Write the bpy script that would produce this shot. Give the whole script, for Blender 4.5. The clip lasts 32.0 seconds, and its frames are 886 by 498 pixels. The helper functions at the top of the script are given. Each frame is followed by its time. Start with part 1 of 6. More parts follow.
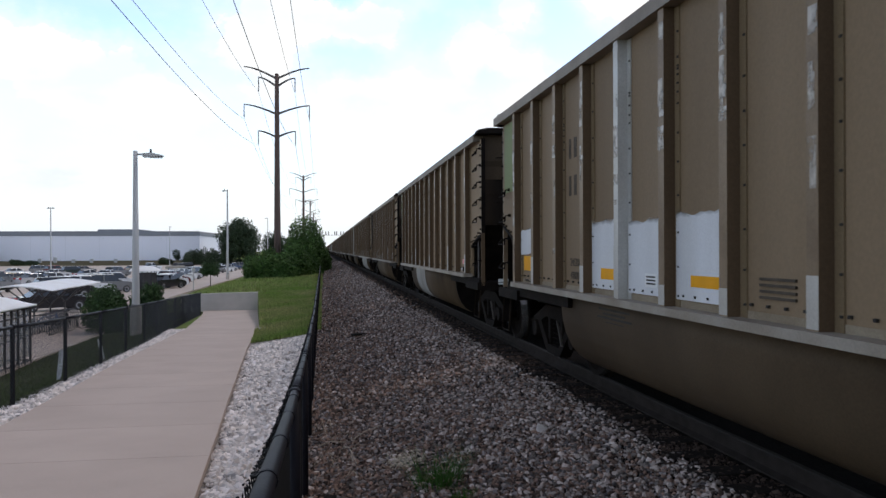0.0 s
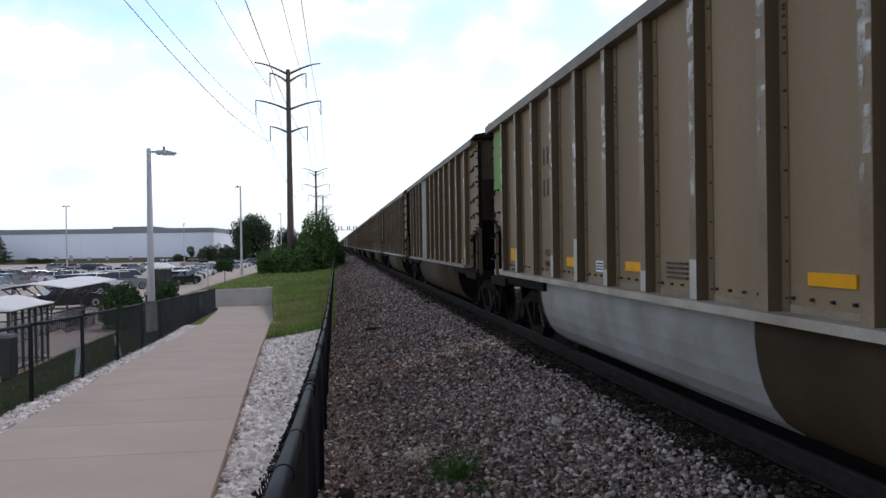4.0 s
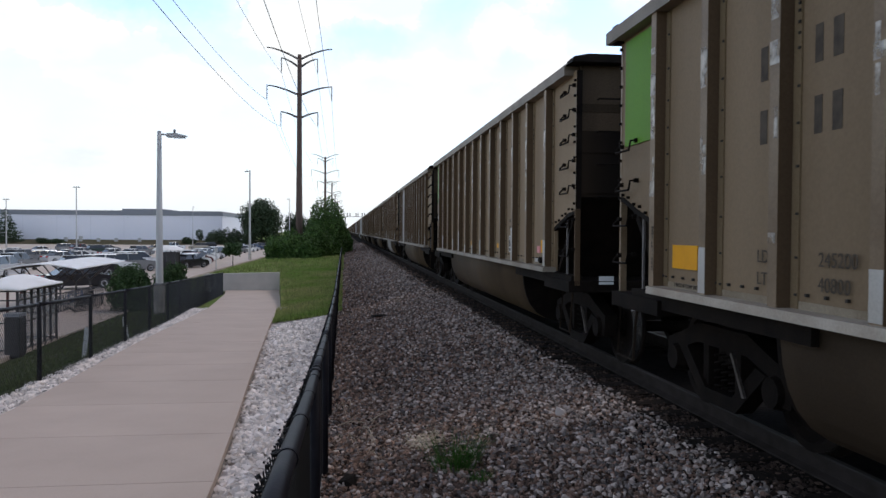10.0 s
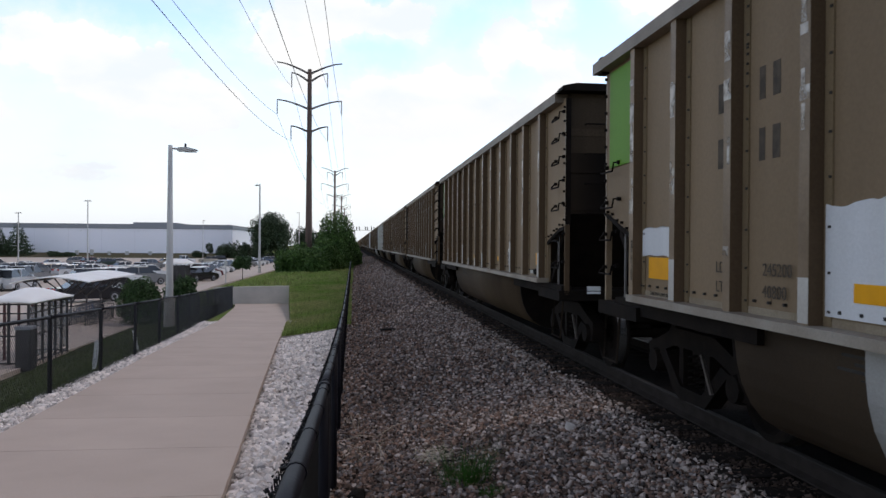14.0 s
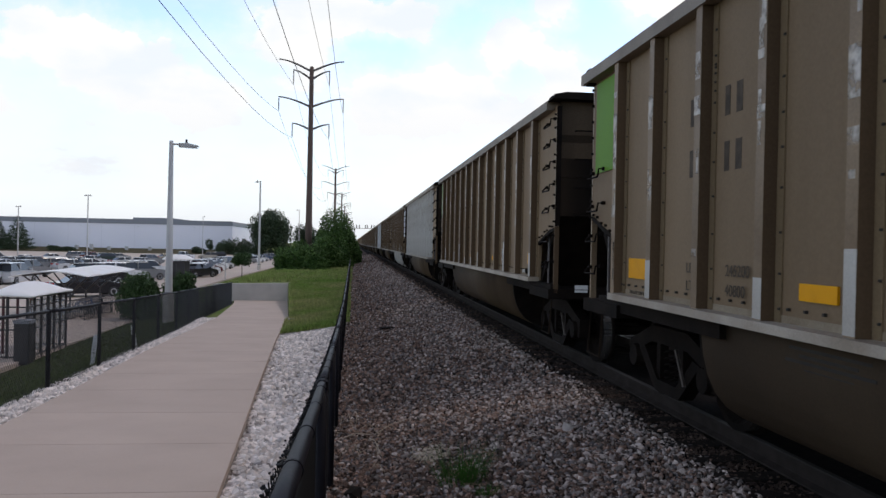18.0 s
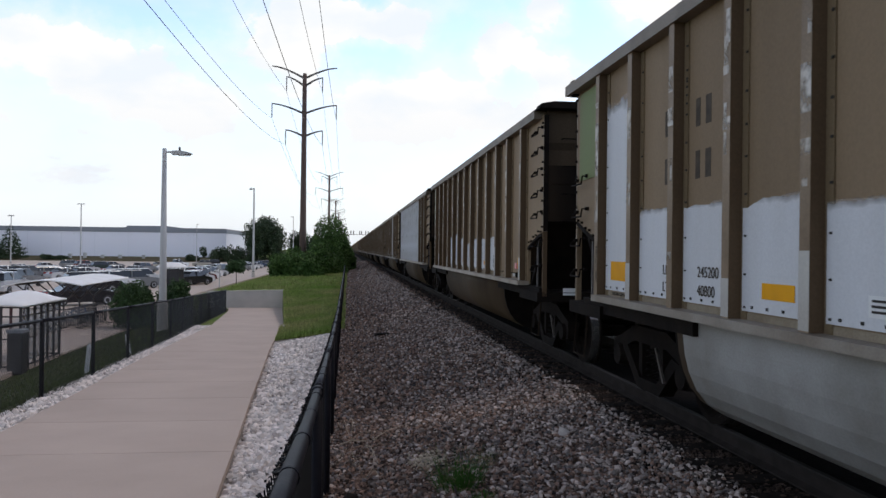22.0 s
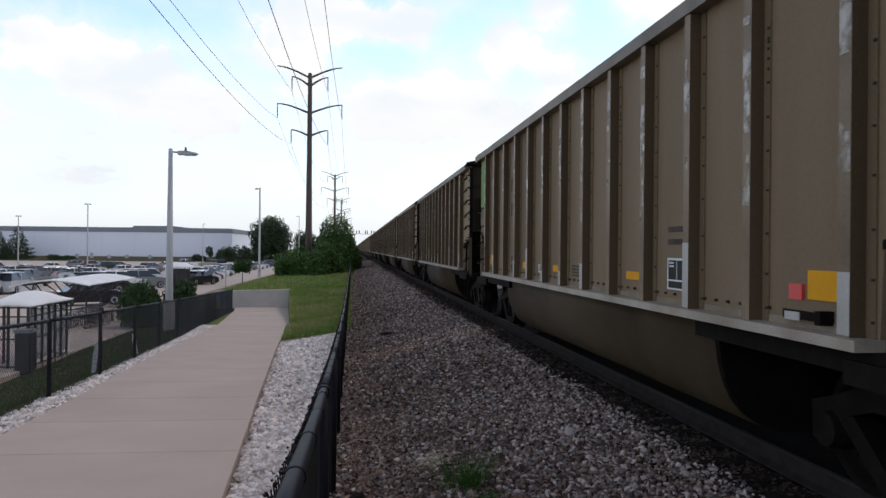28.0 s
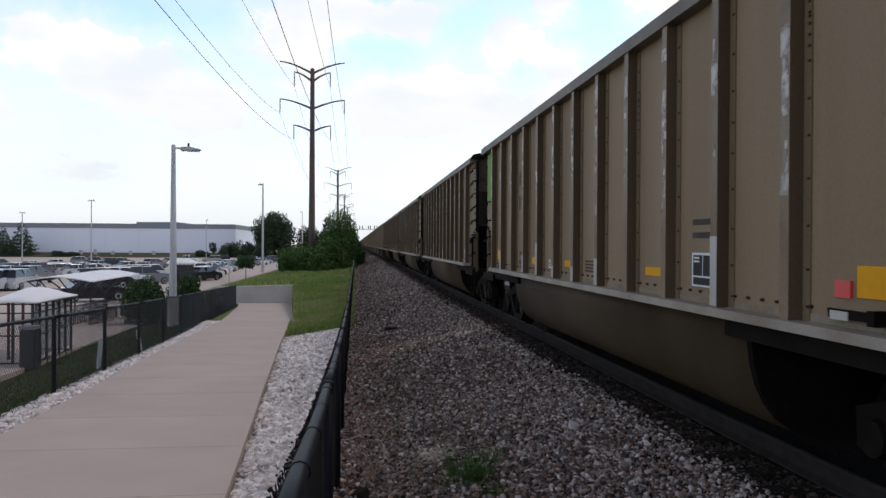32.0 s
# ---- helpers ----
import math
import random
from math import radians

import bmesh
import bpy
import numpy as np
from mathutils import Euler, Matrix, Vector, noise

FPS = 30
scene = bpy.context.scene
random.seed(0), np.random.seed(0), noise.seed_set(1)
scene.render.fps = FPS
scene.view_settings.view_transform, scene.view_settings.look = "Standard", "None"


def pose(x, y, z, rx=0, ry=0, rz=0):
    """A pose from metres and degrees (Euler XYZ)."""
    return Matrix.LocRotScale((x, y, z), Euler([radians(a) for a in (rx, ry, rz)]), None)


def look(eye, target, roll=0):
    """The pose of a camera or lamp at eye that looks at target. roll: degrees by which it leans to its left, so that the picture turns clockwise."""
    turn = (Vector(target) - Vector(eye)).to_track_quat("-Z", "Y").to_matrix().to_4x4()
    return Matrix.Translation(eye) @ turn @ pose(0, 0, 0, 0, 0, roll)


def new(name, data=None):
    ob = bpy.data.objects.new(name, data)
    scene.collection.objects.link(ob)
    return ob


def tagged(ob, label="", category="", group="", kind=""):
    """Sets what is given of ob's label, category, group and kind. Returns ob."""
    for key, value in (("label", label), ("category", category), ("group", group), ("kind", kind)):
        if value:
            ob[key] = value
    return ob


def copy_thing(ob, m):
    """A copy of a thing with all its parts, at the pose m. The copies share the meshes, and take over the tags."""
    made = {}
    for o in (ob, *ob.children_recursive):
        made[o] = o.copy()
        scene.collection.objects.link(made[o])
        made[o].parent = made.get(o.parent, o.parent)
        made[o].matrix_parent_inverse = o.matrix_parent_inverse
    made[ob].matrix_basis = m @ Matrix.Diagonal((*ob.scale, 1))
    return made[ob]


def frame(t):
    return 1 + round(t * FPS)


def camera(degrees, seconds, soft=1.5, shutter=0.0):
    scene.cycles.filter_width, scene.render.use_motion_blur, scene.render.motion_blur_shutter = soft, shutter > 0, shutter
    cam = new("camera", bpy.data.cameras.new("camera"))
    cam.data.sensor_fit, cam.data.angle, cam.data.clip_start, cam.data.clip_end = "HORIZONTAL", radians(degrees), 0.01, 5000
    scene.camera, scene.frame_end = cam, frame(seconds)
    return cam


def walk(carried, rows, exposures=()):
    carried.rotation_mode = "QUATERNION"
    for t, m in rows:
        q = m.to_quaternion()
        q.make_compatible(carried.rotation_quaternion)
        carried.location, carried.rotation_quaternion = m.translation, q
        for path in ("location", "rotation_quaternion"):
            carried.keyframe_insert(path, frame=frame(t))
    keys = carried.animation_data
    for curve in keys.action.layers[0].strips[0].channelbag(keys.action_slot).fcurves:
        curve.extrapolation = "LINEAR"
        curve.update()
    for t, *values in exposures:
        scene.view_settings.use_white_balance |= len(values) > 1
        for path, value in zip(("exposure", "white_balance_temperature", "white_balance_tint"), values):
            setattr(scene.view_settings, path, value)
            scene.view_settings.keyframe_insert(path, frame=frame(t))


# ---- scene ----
cam = camera(58.5, 32.0, soft=1.45, shutter=0.03)
EYE = (0.0, 0.0, 1.66)
# seconds, then the camera's three angles in degrees; it stands still by the fence and sways in the hand
TURNS = (
    (0, 90.016, 0.214, -8.662), (0.5, 89.892, 0.254, -8.569), (1, 89.915, 0.426, -8.513), (1.5, 89.961, 0.601, -8.524),
    (2, 89.918, 0.759, -8.353), (2.5, 89.768, 0.624, -8.049), (3, 89.584, 0.879, -7.795), (3.5, 89.570, 0.875, -7.792),
    (5.5, 89.511, 0.895, -7.429), (6, 89.518, 0.899, -7.431), (6.5, 89.455, 0.902, -7.468), (7, 89.046, 0.880, -7.217),
    (7.5, 88.737, 0.725, -7.364), (8, 88.391, 0.352, -7.578), (8.5, 88.573, 0.634, -7.690), (9, 88.690, 0.220, -7.691),
    (9.5, 88.711, 0.051, -7.321), (10, 88.748, -0.380, -7.147), (10.5, 88.871, -0.030, -7.013), (11, 89.218, 0.267, -6.639),
    (11.5, 89.519, 0.209, -6.549), (12, 89.669, 0.090, -6.612), (12.5, 89.747, -0.018, -6.589), (13, 89.782, 0.049, -6.550),
    (13.5, 89.774, -0.241, -6.508), (14, 89.731, -0.423, -6.482), (14.5, 89.585, -0.435, -6.524), (16.5, 89.533, -0.906, -6.291),
    (17, 89.548, -0.989, -6.352), (17.5, 89.610, -1.033, -6.417), (18, 89.678, -1.181, -6.499), (18.5, 89.803, -1.132, -6.592),
    (19, 89.839, -1.107, -6.711), (19.5, 89.904, -1.162, -6.743), (20, 90.009, -1.077, -6.769), (20.5, 90.050, -1.118, -6.732),
    (21, 90.083, -1.020, -6.811), (21.5, 90.080, -0.913, -6.873), (22, 90.080, -0.677, -6.900), (22.5, 90.139, -0.598, -6.836),
    (23, 90.157, -0.585, -6.747), (23.5, 90.145, -0.798, -6.747), (24, 90.134, -0.638, -6.780), (24.5, 90.118, -0.706, -6.820),
    (25, 90.108, -0.730, -6.754), (25.5, 90.100, -0.637, -6.783), (27.5, 90.041, -0.737, -6.561), (28, 90.017, -0.522, -6.489),
    (28.5, 89.926, -0.485, -6.264), (29, 89.921, -0.466, -6.188), (29.5, 89.931, -0.509, -6.137), (30, 89.891, -0.446, -6.155),
    (30.5, 89.817, -0.510, -6.275), (31, 89.720, -0.384, -6.339), (31.5, 89.632, -0.499, -6.244), (32, 89.652, -0.298, -6.262),
)
walk(cam, [(t, pose(*EYE, a, b, c)) for t, a, b, c in TURNS], exposures=((0.0, 0.13, 6500, 13), (12.5, 0.13, 6500, 13), (14.2, 0.05, 6600, 14), (32.0, 0.02, 6600, 14)))

# ---- light: bright broken cloud, the sun veiled ----
SUN_EL, SUN_AZ = 58.0, 75.0   # degrees; azimuth clockwise from +y
world = bpy.data.worlds.new("sky")
scene.world = world
world.use_nodes = True
wn, wl = world.node_tree.nodes, world.node_tree.links
wn.clear()


def wnode(kind, **kw):
    n = wn.new(kind)
    for k, v in kw.items():
        n.inputs[k].default_value = v
    return n


sky = wn.new("ShaderNodeTexSky")
sky.sky_type, sky.sun_disc = "NISHITA", False
sky.sun_elevation, sky.sun_rotation = radians(SUN_EL), radians(SUN_AZ)
sky.air_density, sky.dust_density = 1.0, 0.6
coord = wn.new("ShaderNodeTexCoord")
stretch = wnode("ShaderNodeMapping", Scale=(1.0, 1.0, 1.9), Location=(0.3, 0.15, 0.42))
puffs = wnode("ShaderNodeTexNoise", Scale=7.5, Detail=9.0, Roughness=0.55, Distortion=0.25)
shade = wnode("ShaderNodeTexNoise", Scale=9.0, Detail=6.0)
tone = wn.new("ShaderNodeValToRGB")
tone.color_ramp.elements[0].position, tone.color_ramp.elements[0].color = 0.34, (0.85, 0.935, 0.985, 1)
tone.color_ramp.elements[1].position, tone.color_ramp.elements[1].color = 0.54, (0.975, 1.005, 0.99, 1)


def wmath(op, a, b=None, c=None):
    n = wn.new("ShaderNodeMath")
    n.operation = op
    for k, v in enumerate((a, b, c)):
        if isinstance(v, (int, float)):
            n.inputs[k].default_value = v
        elif v is not None:
            wl.new(v, n.inputs[k])
    return n.outputs[0]


# heaped clouds and clear gaps ahead: side (x over y), height (z over y), half widths, weight
CLOUDS = (
    (-0.345, 0.245, 0.09, 0.05, 0.30), (-0.24, 0.20, 0.12, 0.06, 0.30), (-0.075, 0.275, 0.065, 0.06, 0.30), (-0.36, 0.13, 0.16, 0.06, 0.12),
    (0.035, 0.285, 0.075, 0.032, 0.32), (0.195, 0.262, 0.05, 0.035, 0.40), (0.262, 0.228, 0.045, 0.038, 0.42), (0.255, 0.312, 0.034, 0.028, 0.40),
    (0.38, 0.325, 0.07, 0.045, 0.45), (0.08, 0.185, 0.14, 0.042, 0.34), (0.20, 0.175, 0.055, 0.03, 0.34), (0.06, 0.36, 0.10, 0.03, 0.22),
    (-0.26, 0.305, 0.15, 0.05, -0.22), (0.005, 0.335, 0.05, 0.028, -0.34), (0.03, 0.235, 0.045, 0.03, -0.30), (0.145, 0.285, 0.04, 0.03, -0.26),
    (0.315, 0.30, 0.07, 0.075, -0.36), (0.212, 0.205, 0.035, 0.018, -0.30), (0.19, 0.34, 0.05, 0.03, -0.24), (-0.13, 0.335, 0.05, 0.03, -0.10),
    (-0.02, 0.20, 0.03, 0.05, -0.10), (0.0, 0.06, 0.5, 0.07, -0.06),
)
sides = wn.new("ShaderNodeSeparateXYZ")
ahead = wmath("MAXIMUM", sides.outputs["Y"], 0.12)
plane = wn.new("ShaderNodeCombineXYZ")
wl.new(wmath("DIVIDE", sides.outputs["X"], ahead), plane.inputs["X"])
wl.new(wmath("DIVIDE", sides.outputs["Z"], ahead), plane.inputs["Y"])
curl = wnode("ShaderNodeTexNoise", Scale=16.0, Detail=6.0, Roughness=0.6)
curled = wn.new("ShaderNodeVectorMath")
curled.operation = "MULTIPLY_ADD"
curled.inputs[1].default_value = (0.075, 0.075, 0.0)
shifted = wn.new("ShaderNodeVectorMath")
shifted.operation = "ADD"
shifted.inputs[1].default_value = (-0.0375, -0.0375, 0.0)
wl.new(plane.outputs[0], curl.inputs["Vector"])
wl.new(curl.outputs["Color"], curled.inputs[0])
wl.new(plane.outputs[0], curled.inputs[2])
wl.new(curled.outputs[0], shifted.inputs[0])
heap = wmath("MULTIPLY_ADD", puffs.outputs["Fac"], 0.9, 0.0)
for cx, cz, rx, rz, weight in CLOUDS:
    spot = wnode("ShaderNodeMapping", Location=(-cx / rx, -cz / rz, 0.0), Scale=(1 / rx, 1 / rz, 0.0))
    wl.new(shifted.outputs[0], spot.inputs["Vector"])
    far_off = wn.new("ShaderNodeVectorMath")
    far_off.operation = "LENGTH"
    wl.new(spot.outputs[0], far_off.inputs[0])
    soft = wn.new("ShaderNodeMapRange")
    soft.interpolation_type = "SMOOTHSTEP"
    soft.inputs["From Min"].default_value, soft.inputs["From Max"].default_value = 1.5, 0.25
    wl.new(far_off.outputs["Value"], soft.inputs["Value"])
    heap = wmath("MULTIPLY_ADD", soft.outputs["Result"], weight, heap)


def wramp(value, lo, hi, top):
    n = wn.new("ShaderNodeMapRange")
    n.interpolation_type = "SMOOTHSTEP"
    n.inputs["From Min"].default_value, n.inputs["From Max"].default_value = lo, hi
    n.inputs["To Max"].default_value = top
    wl.new(value, n.inputs["Value"])
    return n.outputs["Result"]


# a thin veil everywhere, and crisp-edged heaps in it
cover = wmath("MAXIMUM", wramp(heap, 0.18, 0.80, 0.75), wramp(heap, 0.53, 0.66, 1.0))
blue = wn.new("ShaderNodeVectorMath")
blue.operation = "SCALE"
blue.inputs["Scale"].default_value = 0.28
white = wn.new("ShaderNodeVectorMath")
white.operation = "SCALE"
white.inputs["Scale"].default_value = 1.0
mixer = wn.new("ShaderNodeMix")
mixer.data_type = "RGBA"
haze = wn.new("ShaderNodeSeparateXYZ")
hazing = wn.new("ShaderNodeMapRange")
hazing.inputs["From Min"].default_value, hazing.inputs["From Max"].default_value = 0.02, 0.2
hazing.inputs["To Min"].default_value, hazing.inputs["To Max"].default_value = 0.92, 0.0
hazemix = wn.new("ShaderNodeMix")
hazemix.data_type = "RGBA"
hazemix.inputs[7].default_value = (0.80, 0.87, 0.93, 1)
zenith = wn.new("ShaderNodeMapRange")
zenith.inputs["From Min"].default_value, zenith.inputs["From Max"].default_value = 0.3, 0.8
deepen = wn.new("ShaderNodeMix")
deepen.data_type, deepen.blend_type = "RGBA", "MULTIPLY"
deepen.inputs[7].default_value = (0.48, 0.43, 0.40, 1)
back = wnode("ShaderNodeBackground", Strength=1.0)
out = wn.new("ShaderNodeOutputWorld")
wl.new(coord.outputs["Generated"], stretch.inputs["Vector"])
wl.new(stretch.outputs["Vector"], puffs.inputs["Vector"])
wl.new(stretch.outputs["Vector"], shade.inputs["Vector"])
wl.new(coord.outputs["Generated"], sides.inputs[0])
wl.new(shade.outputs["Fac"], tone.inputs["Fac"])
wl.new(sky.outputs["Color"], blue.inputs[0])
wl.new(tone.outputs["Color"], white.inputs[0])
wl.new(cover, mixer.inputs[0])
wl.new(blue.outputs[0], mixer.inputs[6])
wl.new(white.outputs[0], mixer.inputs[7])
wl.new(coord.outputs["Generated"], haze.inputs[0])
wl.new(haze.outputs["Z"], hazing.inputs["Value"])
wl.new(hazing.outputs["Result"], hazemix.inputs[0])
wl.new(mixer.outputs[2], hazemix.inputs[6])
wl.new(haze.outputs["Z"], zenith.inputs["Value"])
wl.new(hazemix.outputs[2], deepen.inputs[6])
wl.new(zenith.outputs["Result"], deepen.inputs[0])
wl.new(deepen.outputs[2], back.inputs["Color"])
wl.new(back.outputs["Background"], out.inputs["Surface"])

sun = new("sun", bpy.data.lights.new("sun", "SUN"))
sun.data.energy, sun.data.angle, sun.data.color = 0.7, radians(14), (1.0, 0.93, 0.84)
_az, _el = radians(SUN_AZ), radians(SUN_EL)
sun.matrix_world = look((50 * math.sin(_az) * math.cos(_el), 50 * math.cos(_az) * math.cos(_el), 50 * math.sin(_el)), (0, 0, 0))


# ---- materials ----
def material(name, color, rough=0.7, metal=0.0, second=None, scale=3.0, amount=0.5, bump=0.0, bump_scale=60.0, random_tint=0.0,
             island=0.0, streak=False, spec=0.5, fine=0.0):
    """A surface with stains at one scale (second colour), grain at another, and relief."""
    m = bpy.data.materials.new(name)
    m.use_nodes = True
    nt = m.node_tree
    n, l = nt.nodes, nt.links
    b = n["Principled BSDF"]
    b.inputs["Roughness"].default_value, b.inputs["Metallic"].default_value = rough, metal
    b.inputs["Specular IOR Level"].default_value = spec
    tc = n.new("ShaderNodeTexCoord")
    vec = tc.outputs["Object"]
    if streak:
        mp = n.new("ShaderNodeMapping")
        mp.inputs["Scale"].default_value = (1, 1, 0.12)
        l.new(vec, mp.inputs["Vector"])
        svec = mp.outputs["Vector"]
    else:
        svec = vec
    noise_a = n.new("ShaderNodeTexNoise")
    noise_a.inputs["Scale"].default_value, noise_a.inputs["Detail"].default_value = scale, 6.0
    l.new(svec, noise_a.inputs["Vector"])
    ramp = n.new("ShaderNodeMapRange")
    ramp.inputs["From Min"].default_value, ramp.inputs["From Max"].default_value = 0.35, 0.68
    ramp.inputs["To Max"].default_value = amount
    l.new(noise_a.outputs["Fac"], ramp.inputs["Value"])
    mix = n.new("ShaderNodeMix")
    mix.data_type = "RGBA"
    mix.inputs[6].default_value = (*color, 1)
    mix.inputs[7].default_value = (*(second or [c * 0.6 for c in color]), 1)
    l.new(ramp.outputs["Result"], mix.inputs[0])
    col = mix.outputs[2]
    if fine:
        nf = n.new("ShaderNodeTexNoise")
        nf.inputs["Scale"].default_value, nf.inputs["Detail"].default_value = bump_scale, 3.0
        l.new(vec, nf.inputs["Vector"])
        mr = n.new("ShaderNodeMapRange")
        mr.inputs["From Min"].default_value, mr.inputs["From Max"].default_value = 0.3, 0.7
        mr.inputs["To Min"].default_value, mr.inputs["To Max"].default_value = 1 - fine, 1 + fine
        l.new(nf.outputs["Fac"], mr.inputs["Value"])
        vm = n.new("ShaderNodeVectorMath")
        vm.operation = "SCALE"
        l.new(col, vm.inputs[0])
        l.new(mr.outputs["Result"], vm.inputs["Scale"])
        col = vm.outputs[0]
    if random_tint or island:
        src = n.new("ShaderNodeNewGeometry").outputs["Random Per Island"] if island else n.new("ShaderNodeObjectInfo").outputs["Random"]
        amt = island or random_tint
        mr = n.new("ShaderNodeMapRange")
        mr.inputs["To Min"].default_value, mr.inputs["To Max"].default_value = 1 - amt, 1 + amt
        l.new(src, mr.inputs["Value"])
        vm = n.new("ShaderNodeVectorMath")
        vm.operation = "SCALE"
        l.new(col, vm.inputs[0])
        l.new(mr.outputs["Result"], vm.inputs["Scale"])
        col = vm.outputs[0]
    l.new(col, b.inputs["Base Color"])
    if bump:
        nb = n.new("ShaderNodeTexNoise")
        nb.inputs["Scale"].default_value, nb.inputs["Detail"].default_value = bump_scale, 5.0
        l.new(vec, nb.inputs["Vector"])
        bp = n.new("ShaderNodeBump")
        bp.inputs["Strength"].default_value, bp.inputs["Distance"].default_value = bump, 0.02
        l.new(nb.outputs["Fac"], bp.inputs["Height"])
        l.new(bp.outputs["Normal"], b.inputs["Normal"])
    return m


TAN = material("tan_car_paint", (0.275, 0.193, 0.117), 0.6, second=(0.178, 0.121, 0.069), scale=0.9, amount=0.7, streak=True, bump=0.03, random_tint=0.14, fine=0.06, bump_scale=40, spec=0.13)
TAN_RIB = material("tan_rib_paint", (0.25, 0.178, 0.112), 0.45, second=(0.15, 0.097, 0.055), scale=2.6, amount=0.7, bump=0.04, random_tint=0.10, fine=0.1, spec=0.16)
SCUFF = material("scuffed_aluminium", (0.52, 0.48, 0.43), 0.45, 0.2, second=(0.33, 0.26, 0.185), scale=5.0, amount=0.8, streak=True, bump=0.06)
FLANGE = material("tan_flange_paint", (0.21, 0.152, 0.09), 0.6, second=(0.17, 0.118, 0.066), scale=1.8, amount=0.7, streak=True, random_tint=0.1, fine=0.1, spec=0.12)
ALU = material("bare_aluminium", (0.50, 0.49, 0.46), 0.45, 0.35, second=(0.33, 0.29, 0.24), scale=2.0, amount=0.6, fine=0.08)
WHITE_PATCH = material("fresh_grey_paint", (0.66, 0.66, 0.67), 0.5, second=(0.46, 0.45, 0.43), scale=1.7, amount=0.5, streak=True, fine=0.05, spec=0.2)
def sprayed_edge(m, grain, lo, hi, spread, scale):
    """Lets a paint layer thin out, unevenly, along its upper edge."""
    n, l = m.node_tree.nodes, m.node_tree.links
    c, s, z = n.new("ShaderNodeTexCoord"), n.new("ShaderNodeSeparateXYZ"), n.new("ShaderNodeTexNoise")
    z.inputs["Scale"].default_value = scale
    a, r = n.new("ShaderNodeMath"), n.new("ShaderNodeMapRange")
    a.operation = "MULTIPLY_ADD"
    a.inputs[1].default_value = spread
    r.inputs["From Min"].default_value, r.inputs["From Max"].default_value = lo, hi
    r.inputs["To Min"].default_value, r.inputs["To Max"].default_value = 1.0, 0.0
    st = n.new("ShaderNodeMapping")
    st.inputs["Scale"].default_value = (1, 1, grain)
    l.new(c.outputs["Generated"], s.inputs[0])
    l.new(c.outputs["Object"], st.inputs["Vector"])
    l.new(st.outputs["Vector"], z.inputs["Vector"])
    l.new(z.outputs["Fac"], a.inputs[0])
    l.new(s.outputs["Z"], a.inputs[2])
    l.new(a.outputs["Value"], r.inputs["Value"])
    l.new(r.outputs["Result"], n["Principled BSDF"].inputs["Alpha"])


def worn_edges(m, scale, lo, hi):
    """Breaks a worn layer up into ragged flakes."""
    n, l = m.node_tree.nodes, m.node_tree.links
    c, z, r = n.new("ShaderNodeTexCoord"), n.new("ShaderNodeTexNoise"), n.new("ShaderNodeMapRange")
    z.inputs["Scale"].default_value, z.inputs["Detail"].default_value = scale, 3.0
    r.inputs["From Min"].default_value, r.inputs["From Max"].default_value = lo, hi
    l.new(c.outputs["Object"], z.inputs["Vector"])
    l.new(z.outputs["Fac"], r.inputs["Value"])
    l.new(r.outputs["Result"], n["Principled BSDF"].inputs["Alpha"])


worn_edges(SCUFF, 9.0, 0.34, 0.62)
PALE_PAINT = material("pale_rib_paint", (0.64, 0.64, 0.65), 0.5, second=(0.44, 0.42, 0.39), scale=2.2, amount=0.6, fine=0.05, spec=0.2)
sprayed_edge(WHITE_PATCH, 1.0, 0.965, 1.045, 0.10, 6.0)
# the fresh grey paint, darkened for the shade on the belly
BELLY_PAINT = material("dusty_grey_belly_paint", (0.36, 0.345, 0.32), 0.6, second=(0.2, 0.18, 0.155), scale=1.4, amount=0.8, fine=0.08, spec=0.12)
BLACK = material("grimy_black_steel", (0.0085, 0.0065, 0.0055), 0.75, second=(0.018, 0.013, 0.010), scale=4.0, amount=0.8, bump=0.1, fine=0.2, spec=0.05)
# car ends: soot, with the shade between the cars also in the colour
SHADED_GRIME = material("sooty_car_end", (0.034, 0.023, 0.015), 0.8, second=(0.009, 0.007, 0.006), scale=1.2, amount=0.9, streak=True, spec=0.08)
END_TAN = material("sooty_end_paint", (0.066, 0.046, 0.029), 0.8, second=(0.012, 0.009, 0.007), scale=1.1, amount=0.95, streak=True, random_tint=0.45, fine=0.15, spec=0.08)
COAL = material("coal_load", (0.012, 0.012, 0.013), 0.5, second=(0.03, 0.03, 0.03), scale=6, amount=0.8, bump=1.0, bump_scale=9)
LEVER = material("worn_brake_lever", (0.12, 0.10, 0.085), 0.5, 0.4, second=(0.02, 0.017, 0.015), scale=14, amount=0.9)
CHORD = material("worn_top_rail", (0.21, 0.172, 0.132), 0.55, 0.1, second=(0.125, 0.093, 0.064), scale=2.2, amount=0.8, fine=0.1, random_tint=0.15, spec=0.3)
SILL = material("worn_side_sill", (0.40, 0.35, 0.29), 0.5, 0.2, second=(0.22, 0.165, 0.115), scale=1.6, amount=0.8, fine=0.1, random_tint=0.3, spec=0.3)
VERGE = material("dull_verge", (0.075, 0.07, 0.04), 0.95, second=(0.11, 0.09, 0.06), scale=0.2, amount=0.7, spec=0.05)
# rib paint again, darker: the shade on the rib sides is in the colour
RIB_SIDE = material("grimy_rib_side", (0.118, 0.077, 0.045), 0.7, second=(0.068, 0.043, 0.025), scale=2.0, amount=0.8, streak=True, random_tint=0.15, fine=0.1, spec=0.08)
